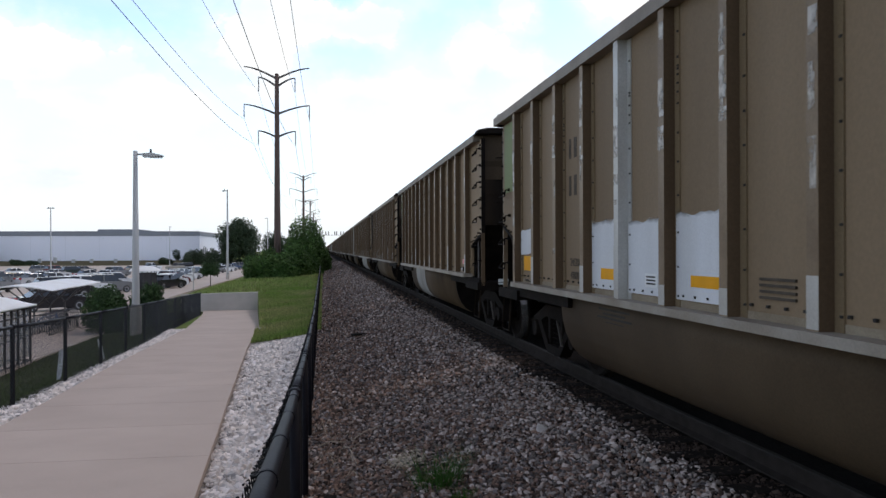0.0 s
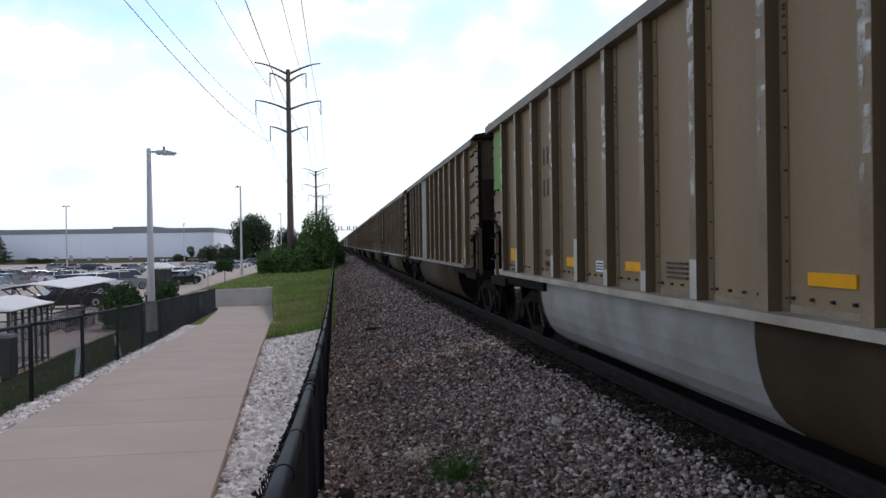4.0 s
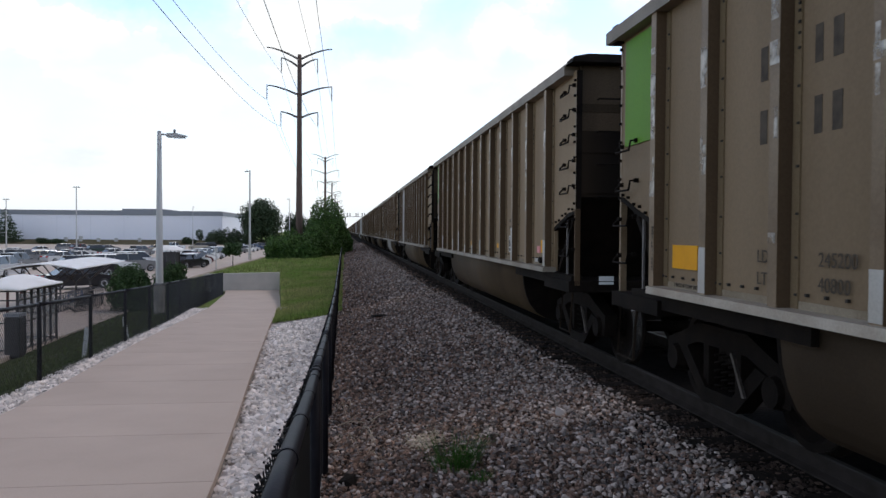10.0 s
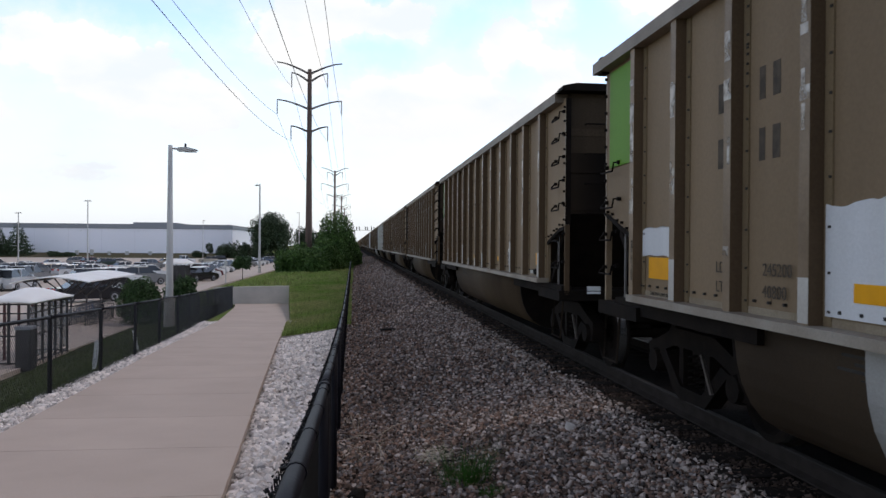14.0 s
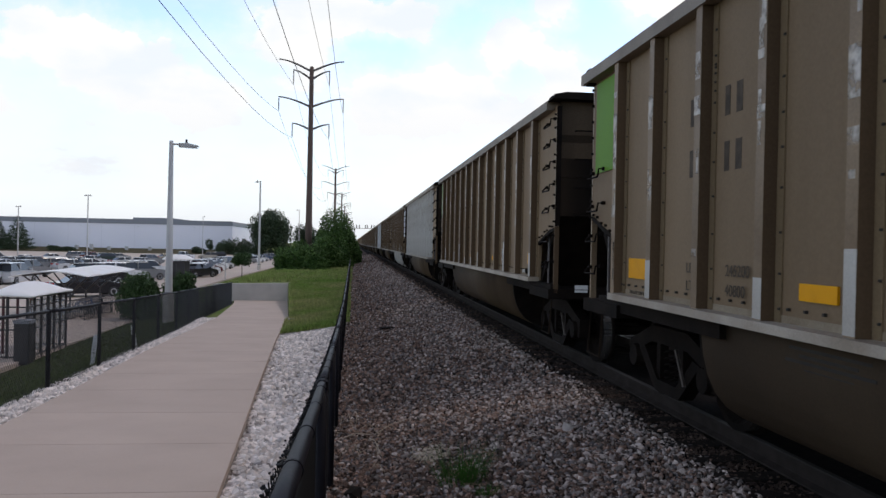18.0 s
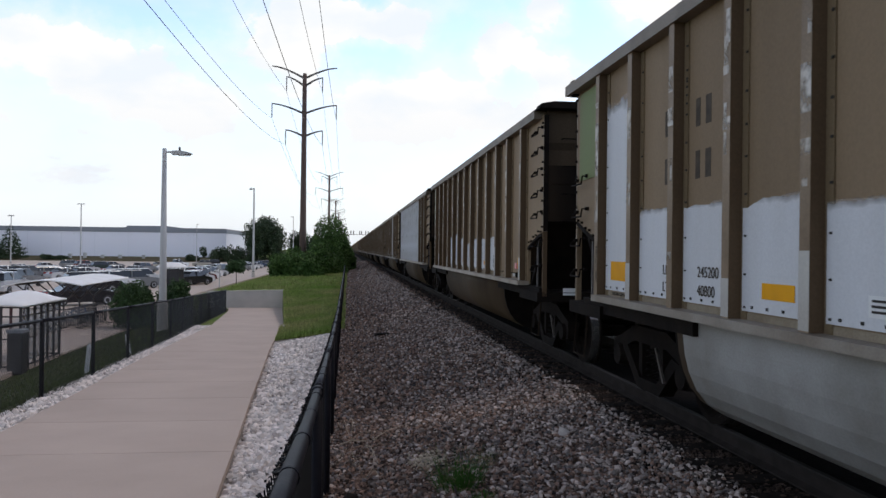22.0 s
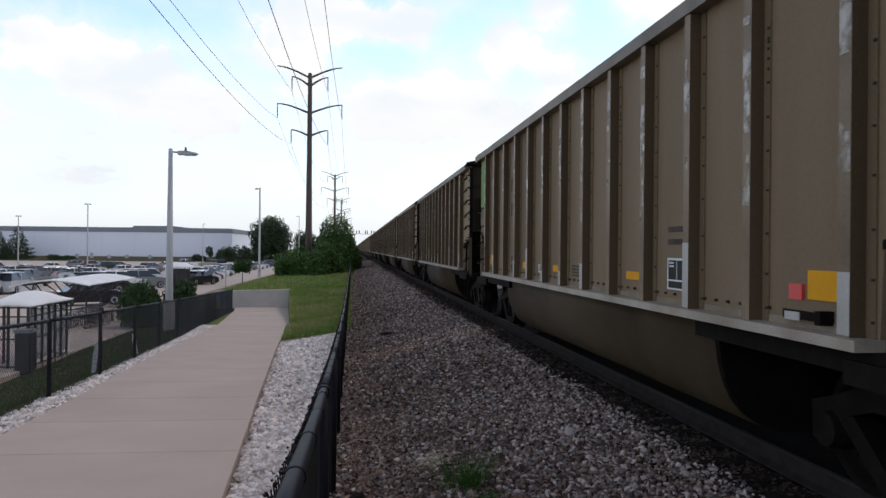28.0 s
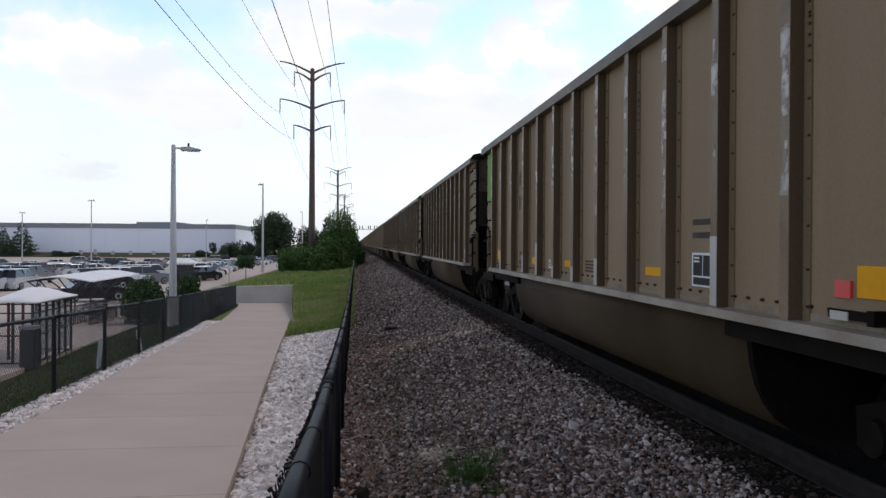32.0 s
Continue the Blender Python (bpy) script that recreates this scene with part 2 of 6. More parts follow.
# track bed: coal dust, and the shade under the train put into the colour
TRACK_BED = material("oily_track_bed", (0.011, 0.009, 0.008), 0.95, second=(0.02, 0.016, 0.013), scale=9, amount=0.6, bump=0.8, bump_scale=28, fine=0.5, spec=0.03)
# belly tan, far darker than the sides: the shade underneath is in the colour
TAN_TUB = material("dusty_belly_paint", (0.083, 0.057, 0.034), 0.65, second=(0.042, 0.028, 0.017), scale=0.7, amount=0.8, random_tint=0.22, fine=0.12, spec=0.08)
DUST = material("dusty_base_strip", (0.30, 0.245, 0.175), 0.7, second=(0.19, 0.14, 0.09), scale=3, amount=0.7, fine=0.12, spec=0.1)
LEAF_BUSH = material("dark_bush_leaf", (0.032, 0.066, 0.018), 0.65, second=(0.05, 0.088, 0.026), scale=0.9, amount=0.8, island=0.5, spec=0.3)
BRIGHT_WHEEL = material("polished_wheel_rim", (0.5, 0.48, 0.45), 0.25, 0.9, second=(0.3, 0.28, 0.26), scale=8)
GREEN = material("lime_green_paint", (0.105, 0.27, 0.012), 0.55, second=(0.09, 0.21, 0.018), scale=2, amount=0.6, streak=True, fine=0.06, spec=0.15)
PALE_GREEN = material("sun_faded_green_paint", (0.175, 0.225, 0.09), 0.6, second=(0.18, 0.17, 0.09), scale=2, amount=0.7, streak=True, fine=0.06, spec=0.13)
TEAL = material("teal_green_paint", (0.25, 0.52, 0.37), 0.5, second=(0.21, 0.44, 0.32), scale=2, amount=0.6, streak=True, spec=0.15)
YELLOW = material("yellow_reflector", (0.80, 0.36, 0.004), 0.5, second=(0.62, 0.27, 0.006), scale=6, amount=0.4, spec=0.12)
RED = material("red_sticker", (0.75, 0.06, 0.05), 0.5, second=(0.6, 0.12, 0.1), scale=20, amount=0.5)
PINK = material("pink_sticker", (0.8, 0.28, 0.27), 0.5, second=(0.7, 0.3, 0.3), scale=20, amount=0.5)
WHITE = material("white_paint", (0.72, 0.72, 0.70), 0.5, second=(0.6, 0.59, 0.56), scale=5, amount=0.5)
INK = material("black_lettering", (0.035, 0.032, 0.03), 0.6, second=(0.06, 0.053, 0.043), scale=6, amount=0.6, spec=0.08)
FADED = material("faded_lettering", (0.062, 0.05, 0.04), 0.7, second=(0.11, 0.088, 0.066), scale=9, amount=0.9, spec=0.08)
CONCRETE = material("path_concrete", (0.50, 0.402, 0.338), 0.85, second=(0.44, 0.352, 0.295), scale=0.9, amount=0.8, bump=0.12, bump_scale=90, random_tint=0.02, fine=0.05, spec=0.25)
WALL_CONCRETE = material("wall_concrete", (0.50, 0.45, 0.395), 0.85, second=(0.40, 0.36, 0.315), scale=1.5, amount=0.7, bump=0.2, fine=0.05)
GRAVEL = material("white_landscape_rock", (0.76, 0.69, 0.645), 0.85, second=(0.55, 0.48, 0.43), scale=4, amount=0.7, island=0.35, bump=0.2, bump_scale=70, spec=0.2)
GRAVEL_BED = material("white_rock_bed", (0.30, 0.265, 0.24), 0.95, second=(0.14, 0.12, 0.10), scale=25, amount=0.9, bump=0.8, bump_scale=40, fine=0.3)
BALLAST_GREY = material("slate_ballast_stone", (0.14, 0.118, 0.112), 0.85, second=(0.21, 0.18, 0.168), scale=9, amount=0.6, island=0.8, bump=0.2, bump_scale=90, spec=0.25)
BALLAST = material("ballast_stone", (0.168, 0.106, 0.079), 0.9, second=(0.25, 0.165, 0.125), scale=9, amount=0.6, island=0.9, bump=0.2, bump_scale=90, spec=0.2)
BALLAST_PALE = material("pale_ballast_stone", (0.40, 0.335, 0.295), 0.85, second=(0.24, 0.175, 0.14), scale=7, amount=0.6, island=0.75, bump=0.2, bump_scale=90, spec=0.3)
# stones by the rails: dirt, with the train's shade in their colour
BALLAST_SHADE = material("sooty_ballast_stone", (0.068, 0.047, 0.036), 0.9, second=(0.03, 0.021, 0.017), scale=5, amount=0.7, island=0.7, bump=0.2, bump_scale=90, spec=0.1)
JOINT = material("panel_joint_sealant", (0.765, 0.74, 0.765), 0.8, second=(0.74, 0.715, 0.74), scale=0.2)
BALLAST_BED = material("ballast_bed", (0.07, 0.05, 0.041), 0.95, second=(0.13, 0.098, 0.08), scale=9, amount=0.6, bump=0.8, bump_scale=28, fine=0.5, spec=0.05)
TIE = material("creosoted_tie", (0.014, 0.011, 0.009), 0.9, second=(0.03, 0.022, 0.017), scale=6, amount=0.7, bump=0.4, spec=0.08)
RUST = material("rusty_rail", (0.040, 0.033, 0.029), 0.85, 0.0, second=(0.026, 0.021, 0.018), scale=5, amount=0.8, bump=0.2, spec=0.02)
RAIL_TOP = material("polished_railhead", (0.05, 0.044, 0.04), 0.65, 0.2, second=(0.035, 0.03, 0.027), scale=3, spec=0.1)
GRASS_GROUND = material("lawn_soil", (0.10, 0.155, 0.034), 0.95, second=(0.18, 0.165, 0.065), scale=0.35, amount=0.7, bump=0.5, bump_scale=20, fine=0.35, spec=0.05)
BLADE = material("grass_blade", (0.15, 0.24, 0.042), 0.75, second=(0.33, 0.30, 0.13), scale=0.45, amount=0.9, island=0.5, spec=0.2)
# lawn behind the path fence: soil and blades darkened for the fence's shade
LAWN = material("dull_lawn_soil", (0.045, 0.055, 0.022), 0.95, second=(0.07, 0.068, 0.035), scale=0.5, amount=0.7, fine=0.3, spec=0.05)
BLADE_SHADED = material("dull_lawn_blade", (0.065, 0.095, 0.026), 0.8, second=(0.10, 0.10, 0.045), scale=0.8, amount=0.6, island=0.4, spec=0.1)
WEED = material("weed_leaf", (0.035, 0.105, 0.014), 0.75, second=(0.06, 0.13, 0.022), scale=8, island=0.4, spec=0.15)
DRY = material("dry_stalk", (0.46, 0.38, 0.28), 0.85, second=(0.28, 0.21, 0.15), scale=10, island=0.3)
LEAF = material("shrub_leaf", (0.044, 0.094, 0.019), 0.65, second=(0.075, 0.13, 0.03), scale=0.9, amount=0.8, island=0.5, spec=0.25)
LEAF_DARK = material("tree_leaf", (0.022, 0.042, 0.014), 0.65, second=(0.035, 0.06, 0.02), scale=0.5, amount=0.8, island=0.4)
BARK = material("bark", (0.09, 0.07, 0.055), 0.9, second=(0.05, 0.04, 0.03), scale=9, bump=0.6, bump_scale=30)
LOT = material("pale_asphalt_lot", (0.52, 0.435, 0.365), 0.9, second=(0.44, 0.37, 0.31), scale=0.12, amount=0.8, fine=0.08, bump=0.1, spec=0.2)
PAINT_LINE = material("lot_line_paint", (0.6, 0.57, 0.48), 0.8, second=(0.45, 0.42, 0.36), scale=3)
VINYL = material("black_vinyl_fence", (0.0085, 0.008, 0.011), 0.5, second=(0.018, 0.016, 0.02), scale=7, amount=0.5, bump=0.05, spec=0.08)
MESHWIRE = material("black_chain_link", (0.006, 0.006, 0.007), 0.6, second=(0.012, 0.012, 0.012), scale=10, spec=0.2)
POLE_STEEL = material("weathered_pole_steel", (0.12, 0.075, 0.058), 0.8, 0.1, second=(0.085, 0.06, 0.05), scale=0.5, amount=0.8, streak=True)
ARM_STEEL = material("grey_arm_steel", (0.16, 0.14, 0.13), 0.6, 0.3, second=(0.11, 0.1, 0.09), scale=3)
WIRE = material("conductor", (0.09, 0.09, 0.095), 0.5, 0.5, second=(0.06, 0.06, 0.06), scale=2)
LAMP_GREY = material("painted_lamp_pole", (0.46, 0.44, 0.42), 0.55, 0.1, second=(0.33, 0.31, 0.285), scale=2, amount=0.6, streak=True)
ROOF_WHITE = material("white_canopy_roof", (0.82, 0.79, 0.75), 0.5, second=(0.70, 0.66, 0.61), scale=1.2, amount=0.6, fine=0.04)
DARK_FRAME = material("dark_shelter_frame", (0.03, 0.026, 0.026), 0.5, second=(0.05, 0.04, 0.04), scale=4)
MAROON = material("maroon_post_paint", (0.10, 0.028, 0.03), 0.5, second=(0.07, 0.025, 0.025), scale=4)
PANEL_GLASS = material("scratched_clear_panel", (0.34, 0.35, 0.36), 0.2, second=(0.26, 0.26, 0.27), scale=2)
PANEL_GLASS.node_tree.nodes["Principled BSDF"].inputs["Alpha"].default_value = 0.4
WAREHOUSE = material("white_precast_wall", (0.85, 0.82, 0.85), 0.8, second=(0.79, 0.77, 0.80), scale=0.06, amount=0.7, fine=0.02)
WAREHOUSE_BAND = material("grey_parapet_band", (0.25, 0.255, 0.27), 0.8, second=(0.22, 0.225, 0.24), scale=0.1)
RUBBER = material("tyre_rubber", (0.02, 0.02, 0.02), 0.8, second=(0.03, 0.03, 0.03), scale=5)
GLASS = material("car_window", (0.02, 0.023, 0.026), 0.08, second=(0.03, 0.03, 0.035), scale=1)
CHROME = material("alloy_wheel", (0.42, 0.42, 0.43), 0.35, 0.8, second=(0.3, 0.3, 0.3), scale=6)
TAIL = material("tail_lamp_red", (0.35, 0.01, 0.01), 0.3, second=(0.2, 0.01, 0.01), scale=9)
HEADLAMP = material("clear_headlamp", (0.6, 0.62, 0.64), 0.15, second=(0.4, 0.4, 0.42), scale=9)
CAR_PAINT = {c: material(c + "_car_paint", rgb, 0.25, 0.25 if c != "white" else 0.0, second=[x * 0.85 for x in rgb], scale=2, amount=0.4)
             for c, rgb in {"white": (0.74, 0.74, 0.73), "silver": (0.60, 0.61, 0.62), "grey": (0.24, 0.245, 0.25), "black": (0.02, 0.02, 0.024),
                            "red": (0.13, 0.014, 0.018), "blue": (0.06, 0.10, 0.19), "beige": (0.40, 0.37, 0.31), "green": (0.03, 0.05, 0.045)}.items()}


# ---- mesh helpers ----
def box(bm, x0, x1, y0, y1, z0, z1):
    v = [bm.verts.new((x, y, z)) for x in (x0, x1) for y in (y0, y1) for z in (z0, z1)]
    for f in ((0, 1, 3, 2), (4, 6, 7, 5), (0, 4, 5, 1), (2, 3, 7, 6), (0, 2, 6, 4), (1, 5, 7, 3)):
        bm.faces.new([v[i] for i in f])
    return v


def prism(bm, profile, axis, a, b):
    """A closed profile swept along an axis from a to b. For x the profile is (y, z), for y (x, z), for z (x, y)."""
    def at(p, s):
        return {"x": (s, p[0], p[1]), "y": (p[0], s, p[1]), "z": (p[0], p[1], s)}[axis]
    va = [bm.verts.new(at(p, a)) for p in profile]
    vb = [bm.verts.new(at(p, b)) for p in profile]
    n = len(profile)
    for i in range(n):
        bm.faces.new((va[i], va[(i + 1) % n], vb[(i + 1) % n], vb[i]))
    bm.faces.new(va[::-1])
    bm.faces.new(vb)


def tube(bm, points, r, sides=6, r_end=None):
    """A round bar along a line of points."""
    rings, n = [], len(points)
    pts = [Vector(p) for p in points]
    for i, p in enumerate(pts):
        d = (pts[min(i + 1, n - 1)] - pts[max(i - 1, 0)]).normalized()
        side = d.cross(Vector((0, 0, 1)) if abs(d.z) < 0.9 else Vector((1, 0, 0))).normalized()
        up = side.cross(d)
        rr = r if r_end is None else r + (r_end - r) * i / (n - 1)
        rings.append([bm.verts.new(p + side * (rr * math.cos(a)) + up * (rr * math.sin(a))) for a in [2 * math.pi * k / sides for k in range(sides)]])
    for a, b in zip(rings, rings[1:]):
        for k in range(sides):
            bm.faces.new((a[k], a[(k + 1) % sides], b[(k + 1) % sides], b[k]))
    bm.faces.new(rings[0][::-1])
    bm.faces.new(rings[-1])


def lathe(bm, profile, axis="x", sides=24, center=(0, 0, 0)):
    """A profile of (along, radius) turned round an axis."""
    rings = []
    for s, r in profile:
        ring = []
        for k in range(sides):
            a = 2 * math.pi * k / sides
            c, d = r * math.cos(a), r * math.sin(a)
            p = {"x": (s, c, d), "y": (c, s, d), "z": (c, d, s)}[axis]
            ring.append(bm.verts.new((p[0] + center[0], p[1] + center[1], p[2] + center[2])))
        rings.append(ring)
    for a, b in zip(rings, rings[1:]):
        for k in range(sides):
            bm.faces.new((a[k], a[(k + 1) % sides], b[(k + 1) % sides], b[k]))
    bm.faces.new(rings[0][::-1])
    bm.faces.new(rings[-1])


def as_mesh(name, bm, mat, smooth=False):
    bmesh.ops.recalc_face_normals(bm, faces=bm.faces)
    me = bpy.data.meshes.new(name)
    bm.to_mesh(me)
    bm.free()
    me.materials.append(mat)
    if smooth:
        me.shade_smooth()
    return me


def part(name, bm, mat, parent, label="", at=None, smooth=False):
    ob = new(name, bm if isinstance(bm, bpy.types.Mesh) else as_mesh(name, bm, mat, smooth))
    ob.parent = parent
    if at is not None:
        ob.matrix_basis = at
    return tagged(ob, label)


def thing(name, label, category, at=None, group="", kind=""):
    ob = new(name)
    ob.empty_display_size = 0.2
    if at is not None:
        ob.matrix_basis = at
    return tagged(ob, label, category, group, kind)


def solid(name, bm, mat, label, category, kind="", at=None, smooth=False, group=""):
    ob = new(name, bm if isinstance(bm, bpy.types.Mesh) else as_mesh(name, bm, mat, smooth))
    if at is not None:
        ob.matrix_basis = at
    return tagged(ob, label, category, group, kind)


def soup(name, verts, faces, mat, smooth=False):
    """A mesh from arrays: verts n x 3, faces m x k."""
    me = bpy.data.meshes.new(name)
    verts, faces = np.asarray(verts, np.float32), np.asarray(faces, np.int32)
    k = faces.shape[1]
    me.vertices.add(len(verts))
    me.vertices.foreach_set("co", verts.ravel())
    me.loops.add(faces.size)
    me.loops.foreach_set("vertex_index", faces.ravel())
    me.polygons.add(len(faces))
    me.polygons.foreach_set("loop_start", np.arange(0, faces.size, k, dtype=np.int32))
    me.update(calc_edges=True)
    me.validate()
    me.materials.append(mat)
    if smooth:
        me.shade_smooth()
    else:
        me.shade_flat()
    return me


def lettering(text, size, mat, name="lettering"):
    """Flat letters of the built-in font, facing -x, reading towards -y, as a mesh."""
    cu = bpy.data.curves.new(name, "FONT")
    cu.body, cu.size, cu.extrude = text, size, 0.0015
    tmp = bpy.data.objects.new(name, cu)
    scene.collection.objects.link(tmp)
    bpy.context.view_layer.update()
    me = bpy.data.meshes.new_from_object(tmp)
    bpy.data.objects.remove(tmp)
    me.transform(Matrix(((0, 0, -1, 0), (-1, 0, 0, 0), (0, 1, 0, 0), (0, 0, 0, 1))))
    me.materials.clear()
    me.materials.append(mat)
    return me


ICO = None


def stones(name, spots, mat, seed):
    """Many rough stones in one mesh. spots: n x 4 of x, y, z and size."""
    global ICO
    if ICO is None:
        bm = bmesh.new()
        bmesh.ops.create_icosphere(bm, subdivisions=1, radius=1.0)
        bm.verts.ensure_lookup_table()
        ICO = (np.array([v.co[:] for v in bm.verts]), np.array([[v.index for v in f.verts] for f in bm.faces]))
        bm.free()
    base, tri = ICO
    rng = np.random.default_rng(seed)
    n, nv = len(spots), len(base)
    shape = base[None] * (1 + rng.uniform(-0.5, 0.32, (n, nv, 1)))
    shape = shape * rng.uniform(0.4, 1.4, (n, 1, 3)) * np.array([1, 1, 0.8])
    a, b = rng.uniform(0, 6.28, n), rng.uniform(-1.0, 1.0, n)
    ca, sa, cb, sb = np.cos(a), np.sin(a), np.cos(b), np.sin(b)
    zero, one = np.zeros(n), np.ones(n)
    rz = np.stack([np.stack([ca, -sa, zero], 1), np.stack([sa, ca, zero], 1), np.stack([zero, zero, one], 1)], 1)
    rx = np.stack([np.stack([one, zero, zero], 1), np.stack([zero, cb, -sb], 1), np.stack([zero, sb, cb], 1)], 1)
    shape = np.einsum("nij,nkj->nki", rz @ rx, shape)
    v = shape * spots[:, None, 3:4] + spots[:, None, :3]
    f = tri[None] + (np.arange(n) * nv)[:, None, None]
    return soup(name, v.reshape(-1, 3), f.reshape(-1, 3), mat)


def leaves(name, centers, size, mat, seed, flat=0.0):
    """Many small bent leaves in one mesh; centers n x 3."""
    rng = np.random.default_rng(seed)
    n = len(centers)
    u = rng.normal(size=(n, 3))
    u[:, 2] *= 1 - flat
    u /= np.linalg.norm(u, axis=1)[:, None]
    w = rng.normal(size=(n, 3))
    w -= (w * u).sum(1)[:, None] * u
    w /= np.linalg.norm(w, axis=1)[:, None]
    s = size * rng.uniform(0.6, 1.3, (n, 1))
    v = np.stack([centers - u * s, centers + w * s * 0.5, centers + u * s, centers - w * s * 0.5], 1)
    v[:, 1] += np.cross(u, w) * s * 0.2
    f = np.arange(n * 4).reshape(n, 4)
    return soup(name, v.reshape(-1, 3), f, mat)


def crown_points(n, lobes, seed, shell=0.55):
    """Points in a crown made of several lobes (x, y, z, rx, ry, rz), thick near the outside, uneven."""
    rng = np.random.default_rng(seed)
    lobes = np.array(lobes, float)
    vol = lobes[:, 3] * lobes[:, 4] * lobes[:, 5]
    pick = rng.choice(len(lobes), n, p=vol / vol.sum())
    d = rng.normal(size=(n, 3))
    d /= np.linalg.norm(d, axis=1)[:, None]
    r = shell + (1 - shell) * rng.uniform(0, 1, n) ** 0.5
    lump = 1 + 0.16 * np.sin(d[:, 0] * 7 + pick) * np.cos(d[:, 1] * 6 + 2 * pick) + 0.12 * np.sin(d[:, 2] * 9 + d[:, 0] * 5 + pick)
    return lobes[pick, :3] + d * (r * lump)[:, None] * lobes[pick, 3:]


# ---- the lie of the land ----
FALL = ((-30, 1.1), (0, 1.55), (1.57, 1.65), (3, 1.8), (6, 2.03), (10, 2.25), (14, 2.42), (20, 2.65), (34, 3.2), (48, 3.7), (60, 3.85), (2500, 3.9))
LOT_Z = -2.24
BED_Y = [p[0] for p in FALL]
BED_E = [p[1] for p in FALL]


def path_z(y):
    """Height of the sloping path; the top of the rails is at 0."""
    return EYE[2] - float(np.interp(y, BED_Y, BED_E))


def path_right(y):
    return float(np.interp(y, (-20, 6.6, 9.2, 12.8, 22.5, 25.2, 30, 30.4, 50.5), (0.3, -1.05, -1.23, -1.48, -2.09, -2.23, -2.5, -2.35, -4.0)))


def path_left(y):
    return float(np.interp(y, (-20, 0, 9.8, 18.4, 33.2, 36, 46.7, 50.5), (-2.6, -3.3, -4.09, -4.71, -5.48, -5.75, -6.76, -7.3)))


def fence_left(y):
    return float(np.interp(y, (-20, 0, 11, 20, 26, 32, 47.2), (-3.4, -3.9, -4.62, -5.12, -5.5, -6.02, -6.98)))


def fence_right(y):
    return float(np.interp(y, (-10, 1.6, 6, 17, 90), (-0.11, -0.127, -0.155, -0.193, -0.195)))


def toe_z(y):
    """Ground at the foot of the trackside fence."""
    return max(path_z(y) - 0.11, -0.95)


def ballast_z(x, y):
    d = abs(x - TRACK_X)
    t = toe_z(y)
    return float(np.interp(d, (0, 0.66, 0.82, 1.5, 1.75, 3.1, 4.6, 6.5), (-0.165, -0.165, -0.195, -0.195, -0.24, -0.24 + (t + 0.24) * 0.42, t, t - 0.3)))


def lot_z(y):
    """The parking lot falls away gently."""
    return float(np.interp(y, (0, 70, 120, 190, 290), (-2.24, -2.24, -2.75, -3.2, -3.5)))


def lot_edge(y):
    return float(np.interp(y, (18, 70, 100, 160, 200, 282), (-13.3, -13.3, -14.0, -14.8, -15.6, -17.0)))


TRACK_X = 4.35
HALF = 1.61
PITCH = 16.18

xs_far_left = (-1500, -500, -200, -110, -60, -30, -20, -18.5, -17.5)
rows_y = [-1500, -400, -120, -40, -25, -15, -10, -6] + [0.75 * i - 3 for i in range(72)] + [50.45, 50.62] + [51 + 1.6 * i for i in range(30)] + [100, 110, 125, 145, 170, 210, 260, 330, 420, 560, 800, 1200, 1800, 2600]


def land_row(y):
    """Points across the land at y, feature by feature."""
    pr, pl, fl, z = path_right(min(y, 50.5)), path_left(min(y, 50.5)), fence_left(min(y, 47)), path_z(y)
    t = toe_z(y)
    low = lot_z(y) - 0.05
    row = [(x, low) for x in xs_far_left]
    if y < 50.5:
        bank = (z - 0.1) if y < 25 else float(np.interp(y, (25, 30, 50.5), (z - 0.05, -1.3, -0.98)))
        row += [(fl - 4.5, low + 0.02), (fl - 2.2, low + (z - low) * 0.45), (fl - 0.25, z - 0.05), (fl + 0.1, z - 0.05), (pl + 0.12, z - 0.07), (pr - 0.16, z - 0.07), (pr + 0.005, z - 0.07)]
        row += [(pr + 0.02, bank), (pr * 0.66, bank + (t - bank) * 0.3), (pr * 0.33, bank + (t - bank) * 0.7)]
    else:
        b = -0.98 - 0.25 * min(1, (y - 50) / 60)
        row += [(lot_edge(y) + 1.2, low + 0.02), (-9.6, low + (b - low) * 0.5), (-7.3, b - 0.12), (-7.0, b - 0.1), (-6.5, b - 0.05), (-4.2, b), (-4.0, b), (-3.9, b), (-2.6, b + (t - b) * 0.5), (-1.2, b + (t - b) * 0.8)]
    fr = fence_right(y)
    row += [(fr, t)]
    row += [(x, ballast_z(x, y)) for x in (0.2, 0.6, 1.1, 1.7, 2.2, 2.55, 2.9, 4.35, 5.8, 6.2, 7.2, 8.6, 10.5)]
    row += [(14, t - 0.5), (40, -1.6), (150, -2.0), (500, -2.3), (1500, -2.3)]
    return row


grid = [[(x, y, z) for x, z in land_row(y)] for y in rows_y]
NC = len(grid[0])
gv = [p for r in grid for p in r]
gf = [(i * NC + j, i * NC + j + 1, (i + 1) * NC + j + 1, (i + 1) * NC + j) for i in range(len(grid) - 1) for j in range(NC - 1)]
land = soup("ground", gv, gf, GRASS_GROUND)
land.materials.append(BALLAST_BED)
land.materials.append(GRAVEL_BED)
land.materials.append(TRACK_BED)
land.materials.append(LAWN)
FENCE_COL = len(xs_far_left) + 10
